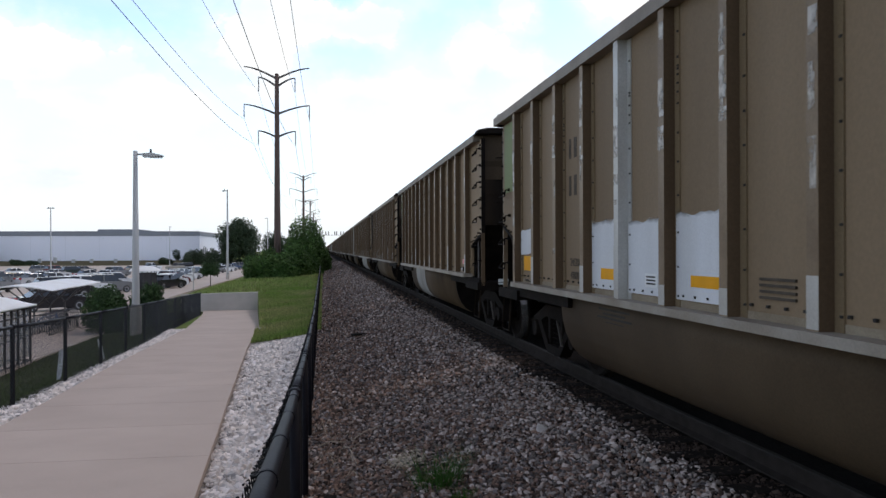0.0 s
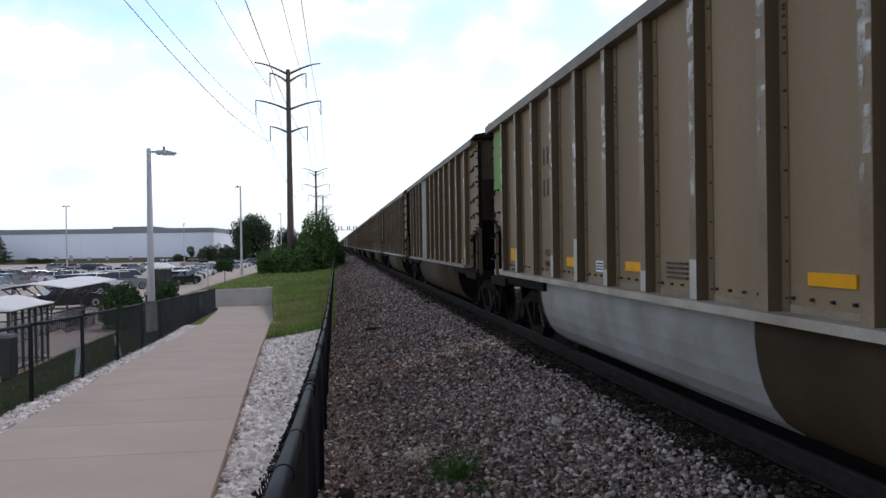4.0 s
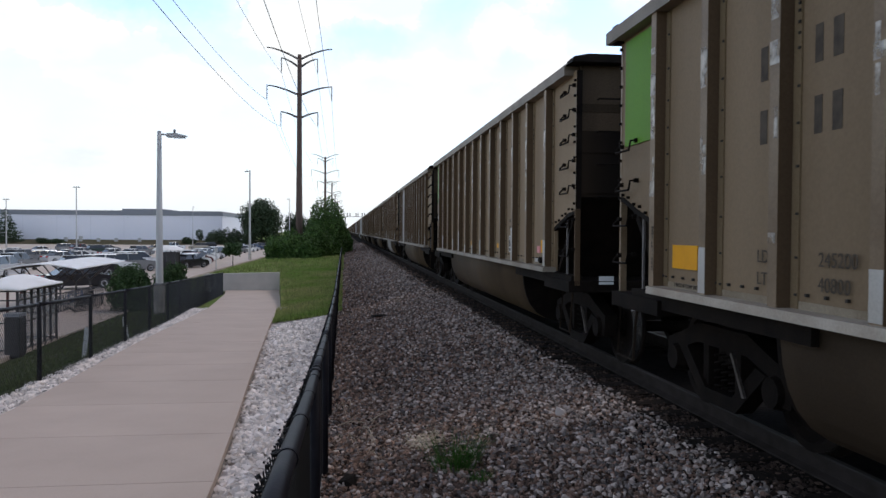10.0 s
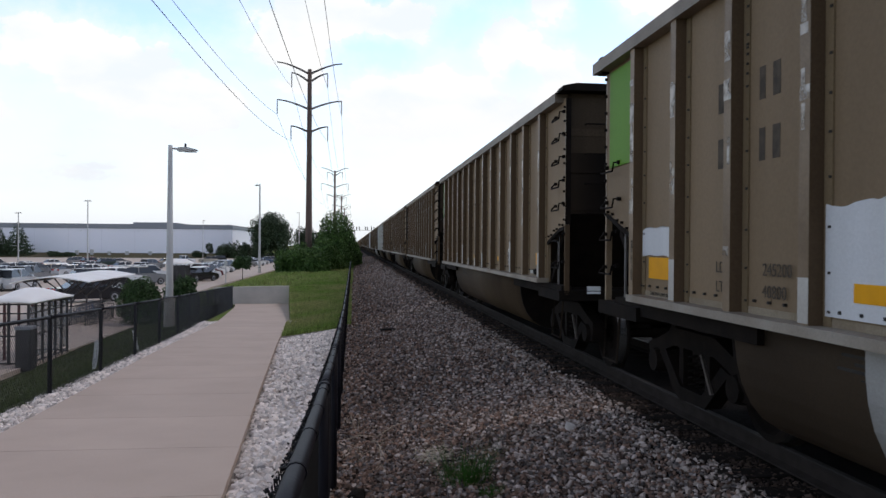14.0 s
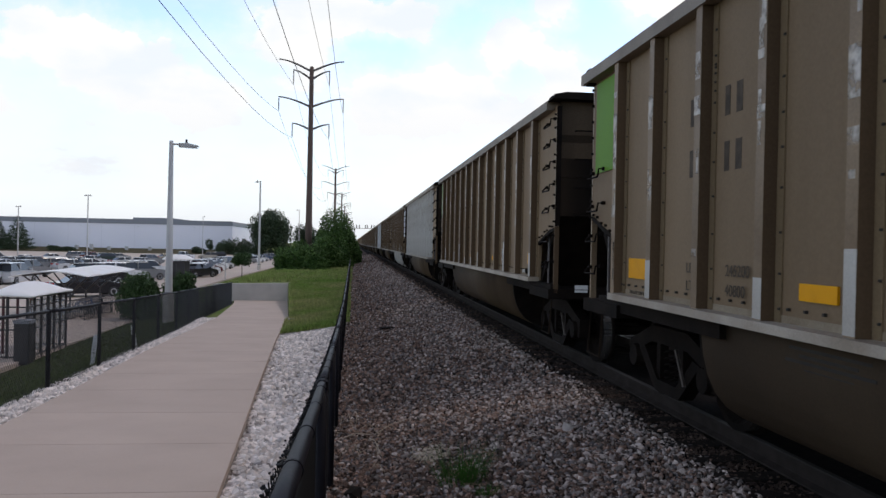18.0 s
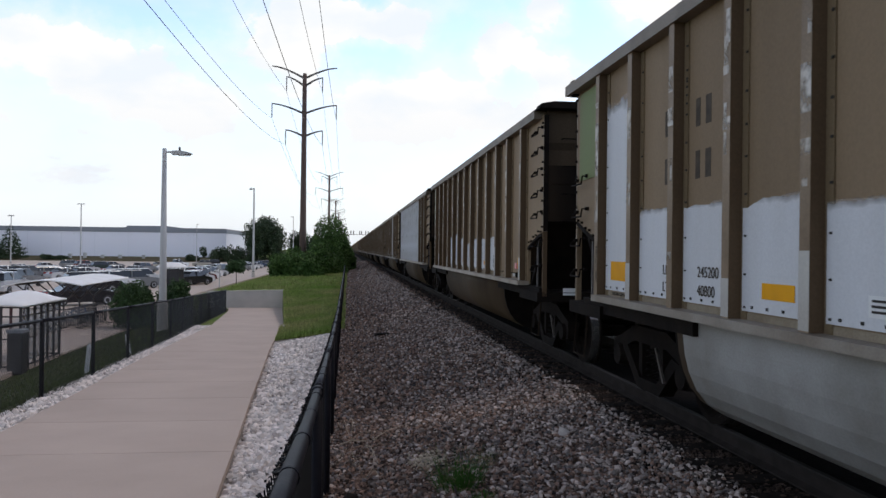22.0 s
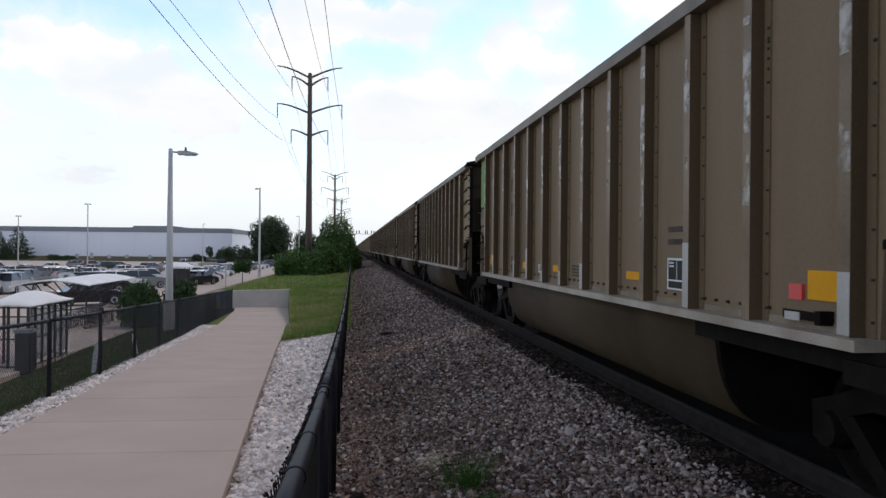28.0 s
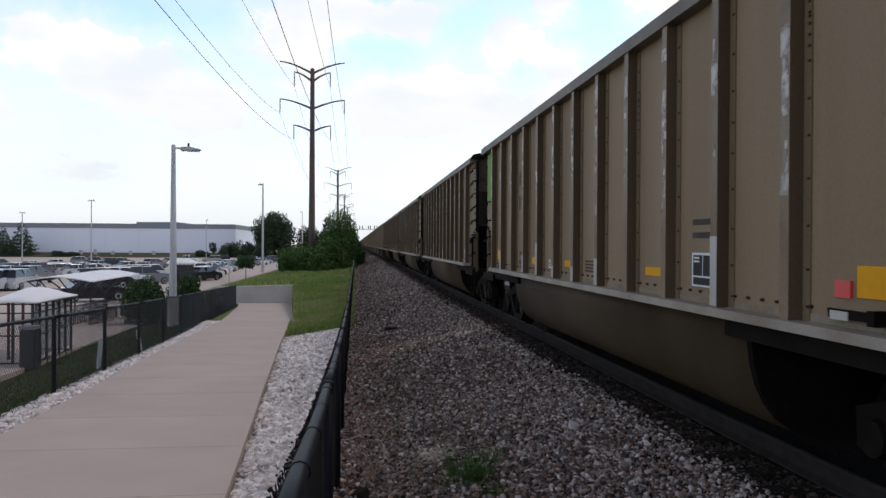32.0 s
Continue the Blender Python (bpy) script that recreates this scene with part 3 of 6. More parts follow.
for poly in land.polygons:
    i, j = divmod(poly.index, NC - 1)
    y = rows_y[i]
    # the bed under and beyond the train takes the colour with its shade in it
    if FENCE_COL <= j <= FENCE_COL + 15:
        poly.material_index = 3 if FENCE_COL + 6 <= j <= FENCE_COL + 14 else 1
    elif y < 25 and len(xs_far_left) + 5 <= j < FENCE_COL:
        poly.material_index = 2
    elif y < 50 and len(xs_far_left) - 1 <= j <= len(xs_far_left) + 2:
        poly.material_index = 4
    elif y < 33 and j == len(xs_far_left) + 3:
        poly.material_index = 2
ground = tagged(new("ground", land), "mown green grass and dark grey track ballast over sloping ground", "ground", kind="structure")

# the parking lot, its kerb walk, and the paved bike area
def strip_solid(name, x_a, x_b, lift, depth, ys):
    """A flat strip that follows the lot's fall, with thickness."""
    v, f = [], []
    for y in ys:
        z = lot_z(y) + lift
        v += [(x_a(y), y, z), (x_b(y), y, z), (x_b(y), y, z - depth), (x_a(y), y, z - depth)]
    for i in range(len(ys) - 1):
        for k in range(4):
            f.append((4 * i + k, 4 * i + (k + 1) % 4, 4 * i + 4 + (k + 1) % 4, 4 * i + 4 + k))
    f += [(0, 1, 2, 3), (4 * len(ys) - 1, 4 * len(ys) - 2, 4 * len(ys) - 3, 4 * len(ys) - 4)]
    return v, f


LOT_YS = (18, 45, 70, 85, 100, 120, 140, 160, 190, 220, 250, 282)
lot = solid("parking_lot", soup("parking_lot", *strip_solid("lot", lambda y: -330, lot_edge, 0, 0.3, LOT_YS), LOT), LOT, "pale beige worn parking lot full of parked cars", "parking lot", "structure")
solid("kerb_walk", soup("kerb_walk", *strip_solid("walk", lot_edge, lambda y: lot_edge(y) + 1.15, 0.13, 0.4, LOT_YS), CONCRETE), CONCRETE, "pale concrete walk with a kerb beside the parked cars", "pavement", "structure")
bm = bmesh.new()
box(bm, -12.15, -9.9, 20, 47, LOT_Z - 0.2, LOT_Z + 0.12)
solid("bike_pavement", bm, CONCRETE, "pale concrete paving under the bicycle racks", "pavement", "structure")
bm = bmesh.new()
for ya in range(22, 66, 14):
    for xa in range(-60, -15, 3):
        box(bm, xa - 0.06, xa + 0.06, ya, ya + 5, LOT_Z, LOT_Z + 0.006)
part("bay_lines", bm, PAINT_LINE, lot)

# the sloping concrete path, slab by slab
path = thing("path", "sloping beige concrete footpath of jointed slabs", "path", kind="structure")
edge_y = [-7.75, -5.7, -3.65, -1.6, 0.5, 2.55, 4.6, 6.65, 8.67, 10.72, 12.8, 14.85, 16.9, 18.95, 21.0, 23.05, 25.1, 27.15, 29.2, 31.25, 33.3, 35.35, 37.4, 39.45, 41.5, 43.55, 45.6, 47.65, 50.4]
for ya, yb in zip(edge_y, edge_y[1:]):
    bm = bmesh.new()
    top, bot = [], []
    for y in (ya + 0.0015, yb - 0.0015):
        for x in (path_left(y), path_right(y)):
            top.append(bm.verts.new((x, y, path_z(y))))
            bot.append(bm.verts.new((x, y, path_z(y) - 0.16)))
    for q in ((0, 1, 3, 2),):
        bm.faces.new([top[i] for i in q])
        bm.faces.new([bot[i] for i in q[::-1]])
    for a, b in ((0, 1), (1, 3), (3, 2), (2, 0)):
        bm.faces.new((top[a], bot[a], bot[b], top[b]))
    bmesh.ops.recalc_face_normals(bm, faces=bm.faces)
    bmesh.ops.bevel(bm, geom=[e for e in bm.edges if all(v.co.z > path_z(v.co.y) - 0.01 for v in e.verts)], offset=0.004, segments=2, affect="EDGES")
    part("slab", bm, CONCRETE, path)
# end wall where the path turns
bm = bmesh.new()
prism(bm, ((-8.6, -2.4), (-3.95, -2.4), (-3.95, -0.95), (-7.4, -1.03), (-8.6, -1.05)), "y", 50.42, 50.66)
bmesh.ops.recalc_face_normals(bm, faces=bm.faces)
bmesh.ops.bevel(bm, geom=bm.edges[:], offset=0.02, segments=1, affect="EDGES")
solid("retaining_wall", bm, WALL_CONCRETE, "low pale concrete retaining wall closing the path", "wall", "structure")
bm = bmesh.new()
prism(bm, ((-2.36, -1.75), (-2.1, -1.75), (-2.1, -1.22), (-2.36, -1.22)), "y", 29.9, 30.25)
solid("wall_stub", bm, WALL_CONCRETE, "short grey concrete stub beside the path", "wall", "structure")

# ---- the track ----
track = thing("railway_track", "straight railway track with dark wooden ties and rusty rails", "track", kind="structure")
bm = bmesh.new()
prism(bm, ((-0.13, -0.17), (0.13, -0.17), (0.12, -0.02), (-0.12, -0.02)), "x", -1.37, 1.37)
TIE_MESH = as_mesh("tie", bm, TIE)
rng = np.random.default_rng(5)
for i in range(150):
    part("tie", TIE_MESH, None, track, at=pose(TRACK_X + rng.uniform(-0.04, 0.04), 3.0 + 0.52 * i, -0.152, 0, 0, rng.uniform(-1, 1)))
bm = bmesh.new()
for i in range(1100):
    y = 81 + 0.52 * i
    box(bm, TRACK_X - 1.3, TRACK_X + 1.3, y - 0.11, y + 0.11, -0.33, -0.19)
for i in range(60):
    y = 2.48 - 0.52 * i
    box(bm, TRACK_X - 1.3, TRACK_X + 1.3, y - 0.11, y + 0.11, -0.33, -0.19)
tagged(part("distant_ties", bm, TIE, track), kind="stuff")
RAIL = ((-0.07, -0.17), (0.07, -0.17), (0.07, -0.155), (0.01, -0.13), (0.01, -0.045), (0.036, -0.035), (0.036, -0.006), (-0.036, -0.006), (-0.036, -0.035), (-0.01, -0.045), (-0.01, -0.13), (-0.07, -0.155))
for side in (-0.753, 0.753):
    bm = bmesh.new()
    prism(bm, [(TRACK_X + side + a, b) for a, b in RAIL], "y", -60, 1500)
    rail = part("rail", bm, RUST, track)
    bm = bmesh.new()
    prism(bm, [(TRACK_X + side + a, b) for a, b in ((-0.03, -0.006), (0.03, -0.006), (0.027, 0.0), (-0.027, 0.0))], "y", -60, 1500)
    part("railhead", bm, RAIL_TOP, rail, "bright worn running surface")

# ---- ballast and rock, stone by stone ----
rng = np.random.default_rng(11)


def ballast_spots(n, y0, y1, lo, hi, x1=2.95):
    y = y0 + (y1 - y0) * rng.uniform(0, 1, n)
    x = rng.uniform(-0.17, x1, n)
    z = np.array([ballast_z(a, b) for a, b in zip(x, y)])
    return np.stack([x, y, z + 0.008, rng.uniform(lo, hi, n)], 1)


spots = np.concatenate([ballast_spots(28000, 4.2, 11, 0.008, 0.030, 3.5), ballast_spots(16000, 11, 24, 0.014, 0.037, 3.5), ballast_spots(12000, 24, 60, 0.022, 0.048, 3.5), ballast_spots(4500, 60, 130, 0.04, 0.075, 3.3)])
# more and more stones darkened for the train's shade towards the rails
in_shade = rng.uniform(0, 1, len(spots)) < np.clip((spots[:, 0] - 2.75) / 0.5, 0.05, 1.0)
tagged(new("ballast", stones("ballast", spots[in_shade], BALLAST_SHADE, 13)), "dirty crushed stones close to the rails, darkened for the train's shade", "ballast", kind="stuff")
spots = spots[~in_shade]
grey = rng.uniform(0, 1, len(spots)) < 0.24
tagged(new("ballast", stones("ballast", spots[grey], BALLAST_GREY, 14)), "loose slate-grey crushed track ballast stones", "ballast", kind="stuff")
spots = spots[~grey]
tagged(new("ballast", stones("ballast", spots, BALLAST, 3)), "loose brown crushed track ballast stones", "ballast", kind="stuff")
spots = np.concatenate([ballast_spots(9000, 4.2, 11, 0.008, 0.034, 3.12), ballast_spots(7000, 11, 24, 0.014, 0.038, 3.0), ballast_spots(8000, 24, 60, 0.022, 0.045, 2.8), ballast_spots(5000, 60, 130, 0.035, 0.06, 2.7)])
spots = spots[rng.uniform(0, 1, len(spots)) < 0.22 + 0.68 * (np.clip(spots[:, 0], 0, 2.3) / 2.3) ** 1.5]
spots[:, 2] += 0.008
tagged(new("ballast", stones("ballast", spots, BALLAST_PALE, 8)), "pale grey crushed stones among the track ballast", "ballast", kind="stuff")
solid("pale_stone", stones("pale_stone", np.array([[2.28, 8.08, ballast_z(2.28, 8.08) + 0.045, 0.06]]), GRAVEL, 9), GRAVEL, "single pale white stone lying on the ballast", "stone")


def surface(xs, ys):
    """Ground height at many points, from the land's own rows."""
    out = []
    for x, y in zip(xs, ys):
        r = land_row(y)
        out.append(np.interp(x, [p[0] for p in r], [p[1] for p in r]))
    return np.array(out)


def rock_spots(n, y0, y1, lo, hi, edge_a, edge_b, lift=0.0):
    y = y0 + (y1 - y0) * rng.uniform(0, 1, n)
    a = np.array([edge_a(q) for q in y])
    b = np.array([edge_b(q) for q in y])
    x = a + (b - a) * rng.uniform(0, 1, n)
    z = surface(x, y) + 0.022 + lift
    return np.stack([x, y, z, rng.uniform(lo, hi, n)], 1)


spots = np.concatenate([rock_spots(3600, 4.5, 12, 0.028, 0.062, lambda q: path_right(q) + 0.03, lambda q: fence_right(q) - 0.05),
                        rock_spots(3600, 12, 24.8, 0.03, 0.064, lambda q: path_right(q) + 0.03, lambda q: fence_right(q) - 0.05)])
tagged(new("white_rock", stones("white_rock", spots, GRAVEL, 4)), "white crushed landscape rock between path and fence", "gravel", kind="stuff")
spots = rock_spots(3200, 8, 33.0, 0.03, 0.06, lambda q: fence_left(q) - 0.05, lambda q: path_left(q) - 0.02, 0.0)
tagged(new("white_rock", stones("white_rock", spots, GRAVEL, 6)), "white crushed rock edging along the path", "gravel", kind="stuff")


# ---- the coal train ----
Y_FAR, Y_NEAR = 7.37, -7.13          # body ends: far end carries the green panel
RIBS = [6.27 - 1.01 * i for i in range(12)] + [-5.96]
Z_SILL, Z_TOP = 1.138, 3.76
SHEET = -1.508                      # outer face of the side sheet (near side)


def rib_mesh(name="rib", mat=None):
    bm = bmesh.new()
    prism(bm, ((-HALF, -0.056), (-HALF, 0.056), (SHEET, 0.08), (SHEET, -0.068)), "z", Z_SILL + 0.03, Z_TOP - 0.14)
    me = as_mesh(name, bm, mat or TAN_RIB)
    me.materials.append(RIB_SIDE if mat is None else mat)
    # faces turned along the track take the colour with their shade in it
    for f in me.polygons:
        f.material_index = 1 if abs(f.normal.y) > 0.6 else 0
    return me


def strip_mesh(ticks=(), mat=None):
    """Bolted flange strip beside a rib, on the side towards the camera's end."""
    bm = bmesh.new()
    box(bm, SHEET - 0.012, SHEET + 0.004, -0.148, -0.067, Z_SILL + 0.05, Z_TOP - 0.15)
    for z in [Z_SILL + 0.14 + 0.263 * i + 0.03 * math.sin(5.0 * i) for i in range(10)] + list(ticks):
        box(bm, SHEET - 0.022, SHEET - 0.01, -0.142, -0.122, z - 0.008, z + 0.008)
    me = as_mesh("flange_strip", bm, mat or FLANGE)
    me.materials.append(INK)
    for f in me.polygons:
        f.material_index = 1 if f.center.x < SHEET - 0.0121 or f.area < 0.001 else 0
    return me


def scuff_mesh(seed):
    """Worn bright patches on a rib's outer face."""
    r = random.Random(seed)
    bm = bmesh.new()
    z = Z_SILL + 0.06
    if r.random() < 0.6:
        box(bm, -HALF - 0.003, -HALF + 0.001, -0.056, 0.056, z, z + r.uniform(0.12, 0.55))
    for _ in range(r.randint(5, 10)):
        h = r.uniform(0.05, 0.26)
        z = min(max(r.gauss(2.75, 0.45), 1.6), Z_TOP - 0.25 - h)
        w = r.choice((0.04, 0.06, 0.085, 0.11))
        a = r.uniform(-0.056, 0.056 - w)
        o = r.uniform(0.0015, 0.004)
        box(bm, -HALF - o, -HALF + 0.001, a, a + w, z, z + h)
    me = as_mesh("scuff_wear", bm, SCUFF)
    me.materials.append(ALU)
    for f in me.polygons:
        f.material_index = 1 if f.center.z < 1.55 else 0
    return me


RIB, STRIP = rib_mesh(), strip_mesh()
TICK_STRIP = strip_mesh([2.92 + 0.07 * i for i in range(5)])
SILVER_STRIP, PALE_STRIP = strip_mesh([2.9 + 0.09 * i for i in range(3)], ALU), strip_mesh((), PALE_PAINT)
SILVER_RIB = rib_mesh("rib", ALU)
PALE_RIB = rib_mesh("rib", PALE_PAINT)
SCUFFS = [scuff_mesh(i) for i in range(11)]


def far_rib():
    bm = bmesh.new()
    for y in RIBS:
        prism(bm, ((HALF, y - 0.058), (HALF, y + 0.058), (-SHEET, y + 0.088), (-SHEET, y - 0.088)), "z", Z_SILL + 0.03, Z_TOP - 0.14)
    return as_mesh("off_side_rib", bm, TAN_RIB)


FAR_RIB = far_rib()


def grab_iron(w=0.42, drop=0.09):
    """A bent grab iron, standing off the sheet, with two bolted feet."""
    bm = bmesh.new()
    x = SHEET - 0.01
    tube(bm, ((x, -w / 2, 0), (x - 0.07, -w / 2, 0), (x - 0.075, -w / 2 + 0.03, -drop), (x - 0.075, w / 2 - 0.02, -drop), (x - 0.07, w / 2, -drop + 0.02), (x - 0.02, w / 2, -0.02)), 0.011, 6)
    box(bm, x - 0.03, x + 0.012, -w / 2 - 0.022, -w / 2 + 0.022, -0.018, 0.022)
    box(bm, x - 0.03, x + 0.012, w / 2 - 0.022, w / 2 + 0.022, -0.04, 0.0)
    return as_mesh("grab_iron", bm, BLACK)


GRAB = grab_iron()


def side_frame():
    """Cast three-piece bogie side frame, in the y-z plane, its outer face at x = 0 and facing -x."""
    bm = bmesh.new()
    prism(bm, ((-1.1, 0.36), (-1.12, 0.62), (-0.85, 0.70), (-0.45, 0.84), (0.45, 0.84), (0.85, 0.70), (1.12, 0.62), (1.1, 0.36), (0.9, 0.36), (0.78, 0.56), (0.45, 0.66), (-0.45, 0.66), (-0.78, 0.56), (-0.9, 0.36)), "x", -0.08, 0.08)
    prism(bm, ((-0.78, 0.56), (-0.3, 0.16), (0.3, 0.16), (0.78, 0.56), (0.62, 0.6), (0.24, 0.28), (-0.24, 0.28), (-0.62, 0.6)), "x", -0.1, 0.06)
    for s in (-1, 1):
        prism(bm, ((s * 0.24, 0.26), (s * 0.34, 0.26), (s * 0.34, 0.68), (s * 0.24, 0.68)), "x", -0.07, 0.06)
        lathe(bm, ((-0.13, 0.08), (-0.13, 0.12), (-0.04, 0.14), (0.06, 0.14)), "x", 12, (0, s * 0.89, 0.457))
    return as_mesh("side_frame", bm, BLACK)


def spring_nest():
    bm = bmesh.new()
    for yy in (-0.13, 0.0, 0.13):
        pts = [(0.06 * math.cos(a), yy + 0.06 * math.sin(a), 0.28 + 0.34 * a / 31.4) for a in [31.4 * k / 40 for k in range(41)]]
        tube(bm, pts, 0.012, 4)
    return as_mesh("spring_nest", bm, BLACK)


def wheelset():
    bm = bmesh.new()
    for s in (-1, 1):
        a = s * 0.68
        lathe(bm, [(a, 0.06), (a, 0.13), (a + s * 0.02, 0.36), (a - s * 0.02, 0.40), (a - s * 0.02, 0.485), (a + s * 0.01, 0.487), (a + s * 0.02, 0.46), (a + s * 0.135, 0.452), (a + s * 0.135, 0.39), (a + s * 0.08, 0.35), (a + s * 0.09, 0.13), (a + s * 0.12, 0.12), (a + s * 0.12, 0.06)], "x", 28)
    lathe(bm, ((-1.0, 0.07), (1.0, 0.07)), "x", 12)
    for s in (-1, 1):
        for k in range(3):
            a = 2 * math.pi * k / 3
            box(bm, s * 0.82, s * 0.83, 0.24 * math.cos(a) - 0.03, 0.24 * math.cos(a) + 0.03, 0.24 * math.sin(a) - 0.03, 0.24 * math.sin(a) + 0.03)
    me = as_mesh("wheelset", bm, BLACK)
    me.materials.append(BRIGHT_WHEEL)
    for f in me.polygons:
        far = math.hypot(f.center.y, f.center.z)
        f.material_index = 1 if far > 0.445 and abs(f.center.x) > 0.7 else 0
    return me


FRAME_MESH, SPRING_MESH, WHEEL_MESH = side_frame(), spring_nest(), wheelset()
bm = bmesh.new()
prism(bm, ((-0.2, 0.5), (0.2, 0.5), (0.17, 0.86), (-0.17, 0.86)), "x", -1.02, 1.02)
BOLSTER_MESH = as_mesh("bogie", bm, BLACK)
bm = bmesh.new()
prism(bm, ((-0.52, 0.34), (-0.49, 0.33), (-0.28, 0.66), (-0.31, 0.67)), "x", -1.16, -1.135)
LEVER_MESH = as_mesh("brake_lever", bm, LEVER)


def bogie(parent, y):
    b = part("bogie", BOLSTER_MESH, None, parent, "black cast-steel three-piece bogie", pose(0, y, 0))
    for s in (-1, 1):
        part("side_frame", FRAME_MESH, None, b, at=pose(s * 1.02, 0, 0, 0, 0, 0 if s < 0 else 180))
        part("spring_nest", SPRING_MESH, None, b, at=pose(s * 1.02, 0, 0))
    part("brake_lever", LEVER_MESH, None, b, "worn bright brake lever")
    for s in (-1, 1):
        part("wheelset_front" if s < 0 else "wheelset_rear", WHEEL_MESH, None, b, at=pose(0, s * 0.89, 0.457))


BELLY = ((0.01, 1.12), (0.013, 0.95), (0.03, 0.8), (0.07, 0.64), (0.14, 0.49), (0.24, 0.37), (0.38, 0.28), (0.57, 0.23))


def bathtub():
    """Rounded belly between the bogies."""
    prof = [(SHEET + a, z) for a, z in BELLY] + [(-0.25, 0.2), (-0.2, 0.5)]
    prof = prof + [(-a, b) for a, b in prof[::-1]]
    bm = bmesh.new()
    prism(bm, prof, "y", -4.12, 4.33)
    return bm


def body_shell():
    """Side sheets with cut-out lower corners, and the hollow box inside."""
    bm = bmesh.new()
    cut = ((Y_NEAR + 0.03, 1.91), (-6.85, 1.89), (-6.16, 1.71), (-6.13, Z_SILL), (6.36, Z_SILL), (6.36, 1.72), (6.9, 1.88), (7.25, 2.0), (Y_FAR - 0.03, 2.01), (Y_FAR - 0.03, Z_TOP - 0.1), (Y_NEAR + 0.03, Z_TOP - 0.1))
    for s in (-1, 1):
        x = s * -SHEET
        prism(bm, cut, "x", x, x - s * 0.05)
    return bm


def end_wall(y, s, z0, z1):
    """One of the two end sheets, lapped."""
    bm = bmesh.new()
    d = 0.004 if z0 > 2.5 else 0.0
    prism(bm, ((y - s * (0.02 - d), z1), (y - s * (0.02 - d), z0), (y - s * 0.12, z0), (y - s * 0.12, z1)), "x", SHEET + 0.055, -SHEET - 0.055)
    return bm


def coal_car():
    car = thing("coal_car", "tan ribbed coal gondola car moving along the track", "railway car", group="coal train")
    part("body", body_shell(), TAN, car)
    for y, s in ((Y_FAR, 1), (Y_NEAR, -1)):
        part("end_wall", end_wall(y, s, 2.92, Z_TOP - 0.035), END_TAN, car, "upper end sheet, tan paint darkened for shade under soot streaks")
        part("end_wall", end_wall(y, s, 2.1, 2.92), SHADED_GRIME, car, "dark end sheet, soot and shade in one colour")
        # slope sheet in black: the shade behind the cut-out is put into its colour
        bm = bmesh.new()
        prism(bm, ((y - s * 0.02, 2.098), (y - s * 1.05, 1.0), (y - s * 1.15, 1.0), (y - s * 0.12, 2.098)), "x", SHEET + 0.055, -SHEET - 0.055)
        part("slope_sheet", bm, BLACK, car, "sloping floor sheet, coloured black for the shade inside")
        bm = bmesh.new()
        edge = ((7.32, 2.01), (7.25, 2.0), (6.9, 1.88), (6.4, 1.735)) if s > 0 else ((-7.08, 1.91), (-6.85, 1.89), (-6.5, 1.80), (-6.16, 1.71))
        for (ya, za), (yb, zb) in zip(edge, edge[1:]):
            prism(bm, ((ya, za - 0.03), (yb, zb - 0.03), (yb, zb + 0.02), (ya, za + 0.02)), "x", SHEET - 0.012, SHEET + 0.03)
        part("edge_angle", bm, BLACK, car, "grimy black angle along the cut-away corner")
        bm = bmesh.new()
        for k in range(6):
            yk = edge[0][0] + (edge[-1][0] - edge[0][0]) * (k + 0.4) / 6
            zk = float(np.interp(yk, *zip(*sorted(edge)))) + 0.045 + 0.02 * (k % 2)
            box(bm, SHEET - 0.028, SHEET, yk - 0.012, yk + 0.012, zk - 0.014, zk + 0.014)
        tagged(part("edge_bolts", bm, BLACK, car), kind="stuff")
        for z in (2.2, 2.7, 3.2):
            bm = bmesh.new()
            box(bm, SHEET + 0.06, -SHEET - 0.06, y - s * 0.02, y - s * 0.008, z - 0.05, z + 0.05)
            part("end_rib", bm, END_TAN if z > 3 else SHADED_GRIME, car)
        bm = bmesh.new()
        box(bm, SHEET - 0.005, SHEET + 0.07, y - s * 0.045, y, 1.95, Z_TOP - 0.1)
        for i in range(9):
            z = 2.02 + 0.19 * i
            box(bm, SHEET - 0.03, SHEET - 0.004, y - s * 0.04, y - s * 0.015, z - 0.014, z + 0.014)
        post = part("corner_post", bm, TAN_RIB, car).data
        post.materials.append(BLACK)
        # the post's end face is coloured black for its shade; the bolts are black steel
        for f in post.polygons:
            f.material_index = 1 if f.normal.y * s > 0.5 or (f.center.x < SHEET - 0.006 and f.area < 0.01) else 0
        bm = bmesh.new()
        box(bm, SHEET - 0.005, SHEET + 0.06, y - s * 0.045, y, 1.0, 1.948)
        part("corner_stile", bm, TAN_RIB if s > 0 else RIB_SIDE, car, "lower corner upright, darker brown at the near end")
        bm = bmesh.new()
        box(bm, -SHEET - 0.07, -SHEET + 0.005, y - s * 0.07, y, 1.0, Z_TOP - 0.1)
        part("corner_post", bm, TAN_RIB, car)
        # open framing, platform and ladder below the end panel
        bm = bmesh.new()
        st = 0.6 if s > 0 else 0.47
        box(bm, SHEET + 0.02, SHEET + 0.04, y - s * st, y - s * (st - 0.03), 1.02, 2.0)
        part("ladder_stile", bm, ARM_STEEL, car)
        for z in (1.82, 1.45):
            part("grab_iron", GRAB, None, car, at=pose(0, y - s * 0.24, z))
        bm = bmesh.new()
        box(bm, SHEET - 0.08, -SHEET + 0.08, y - s * 1.2, y - s * 0.0, 0.92, 1.06)
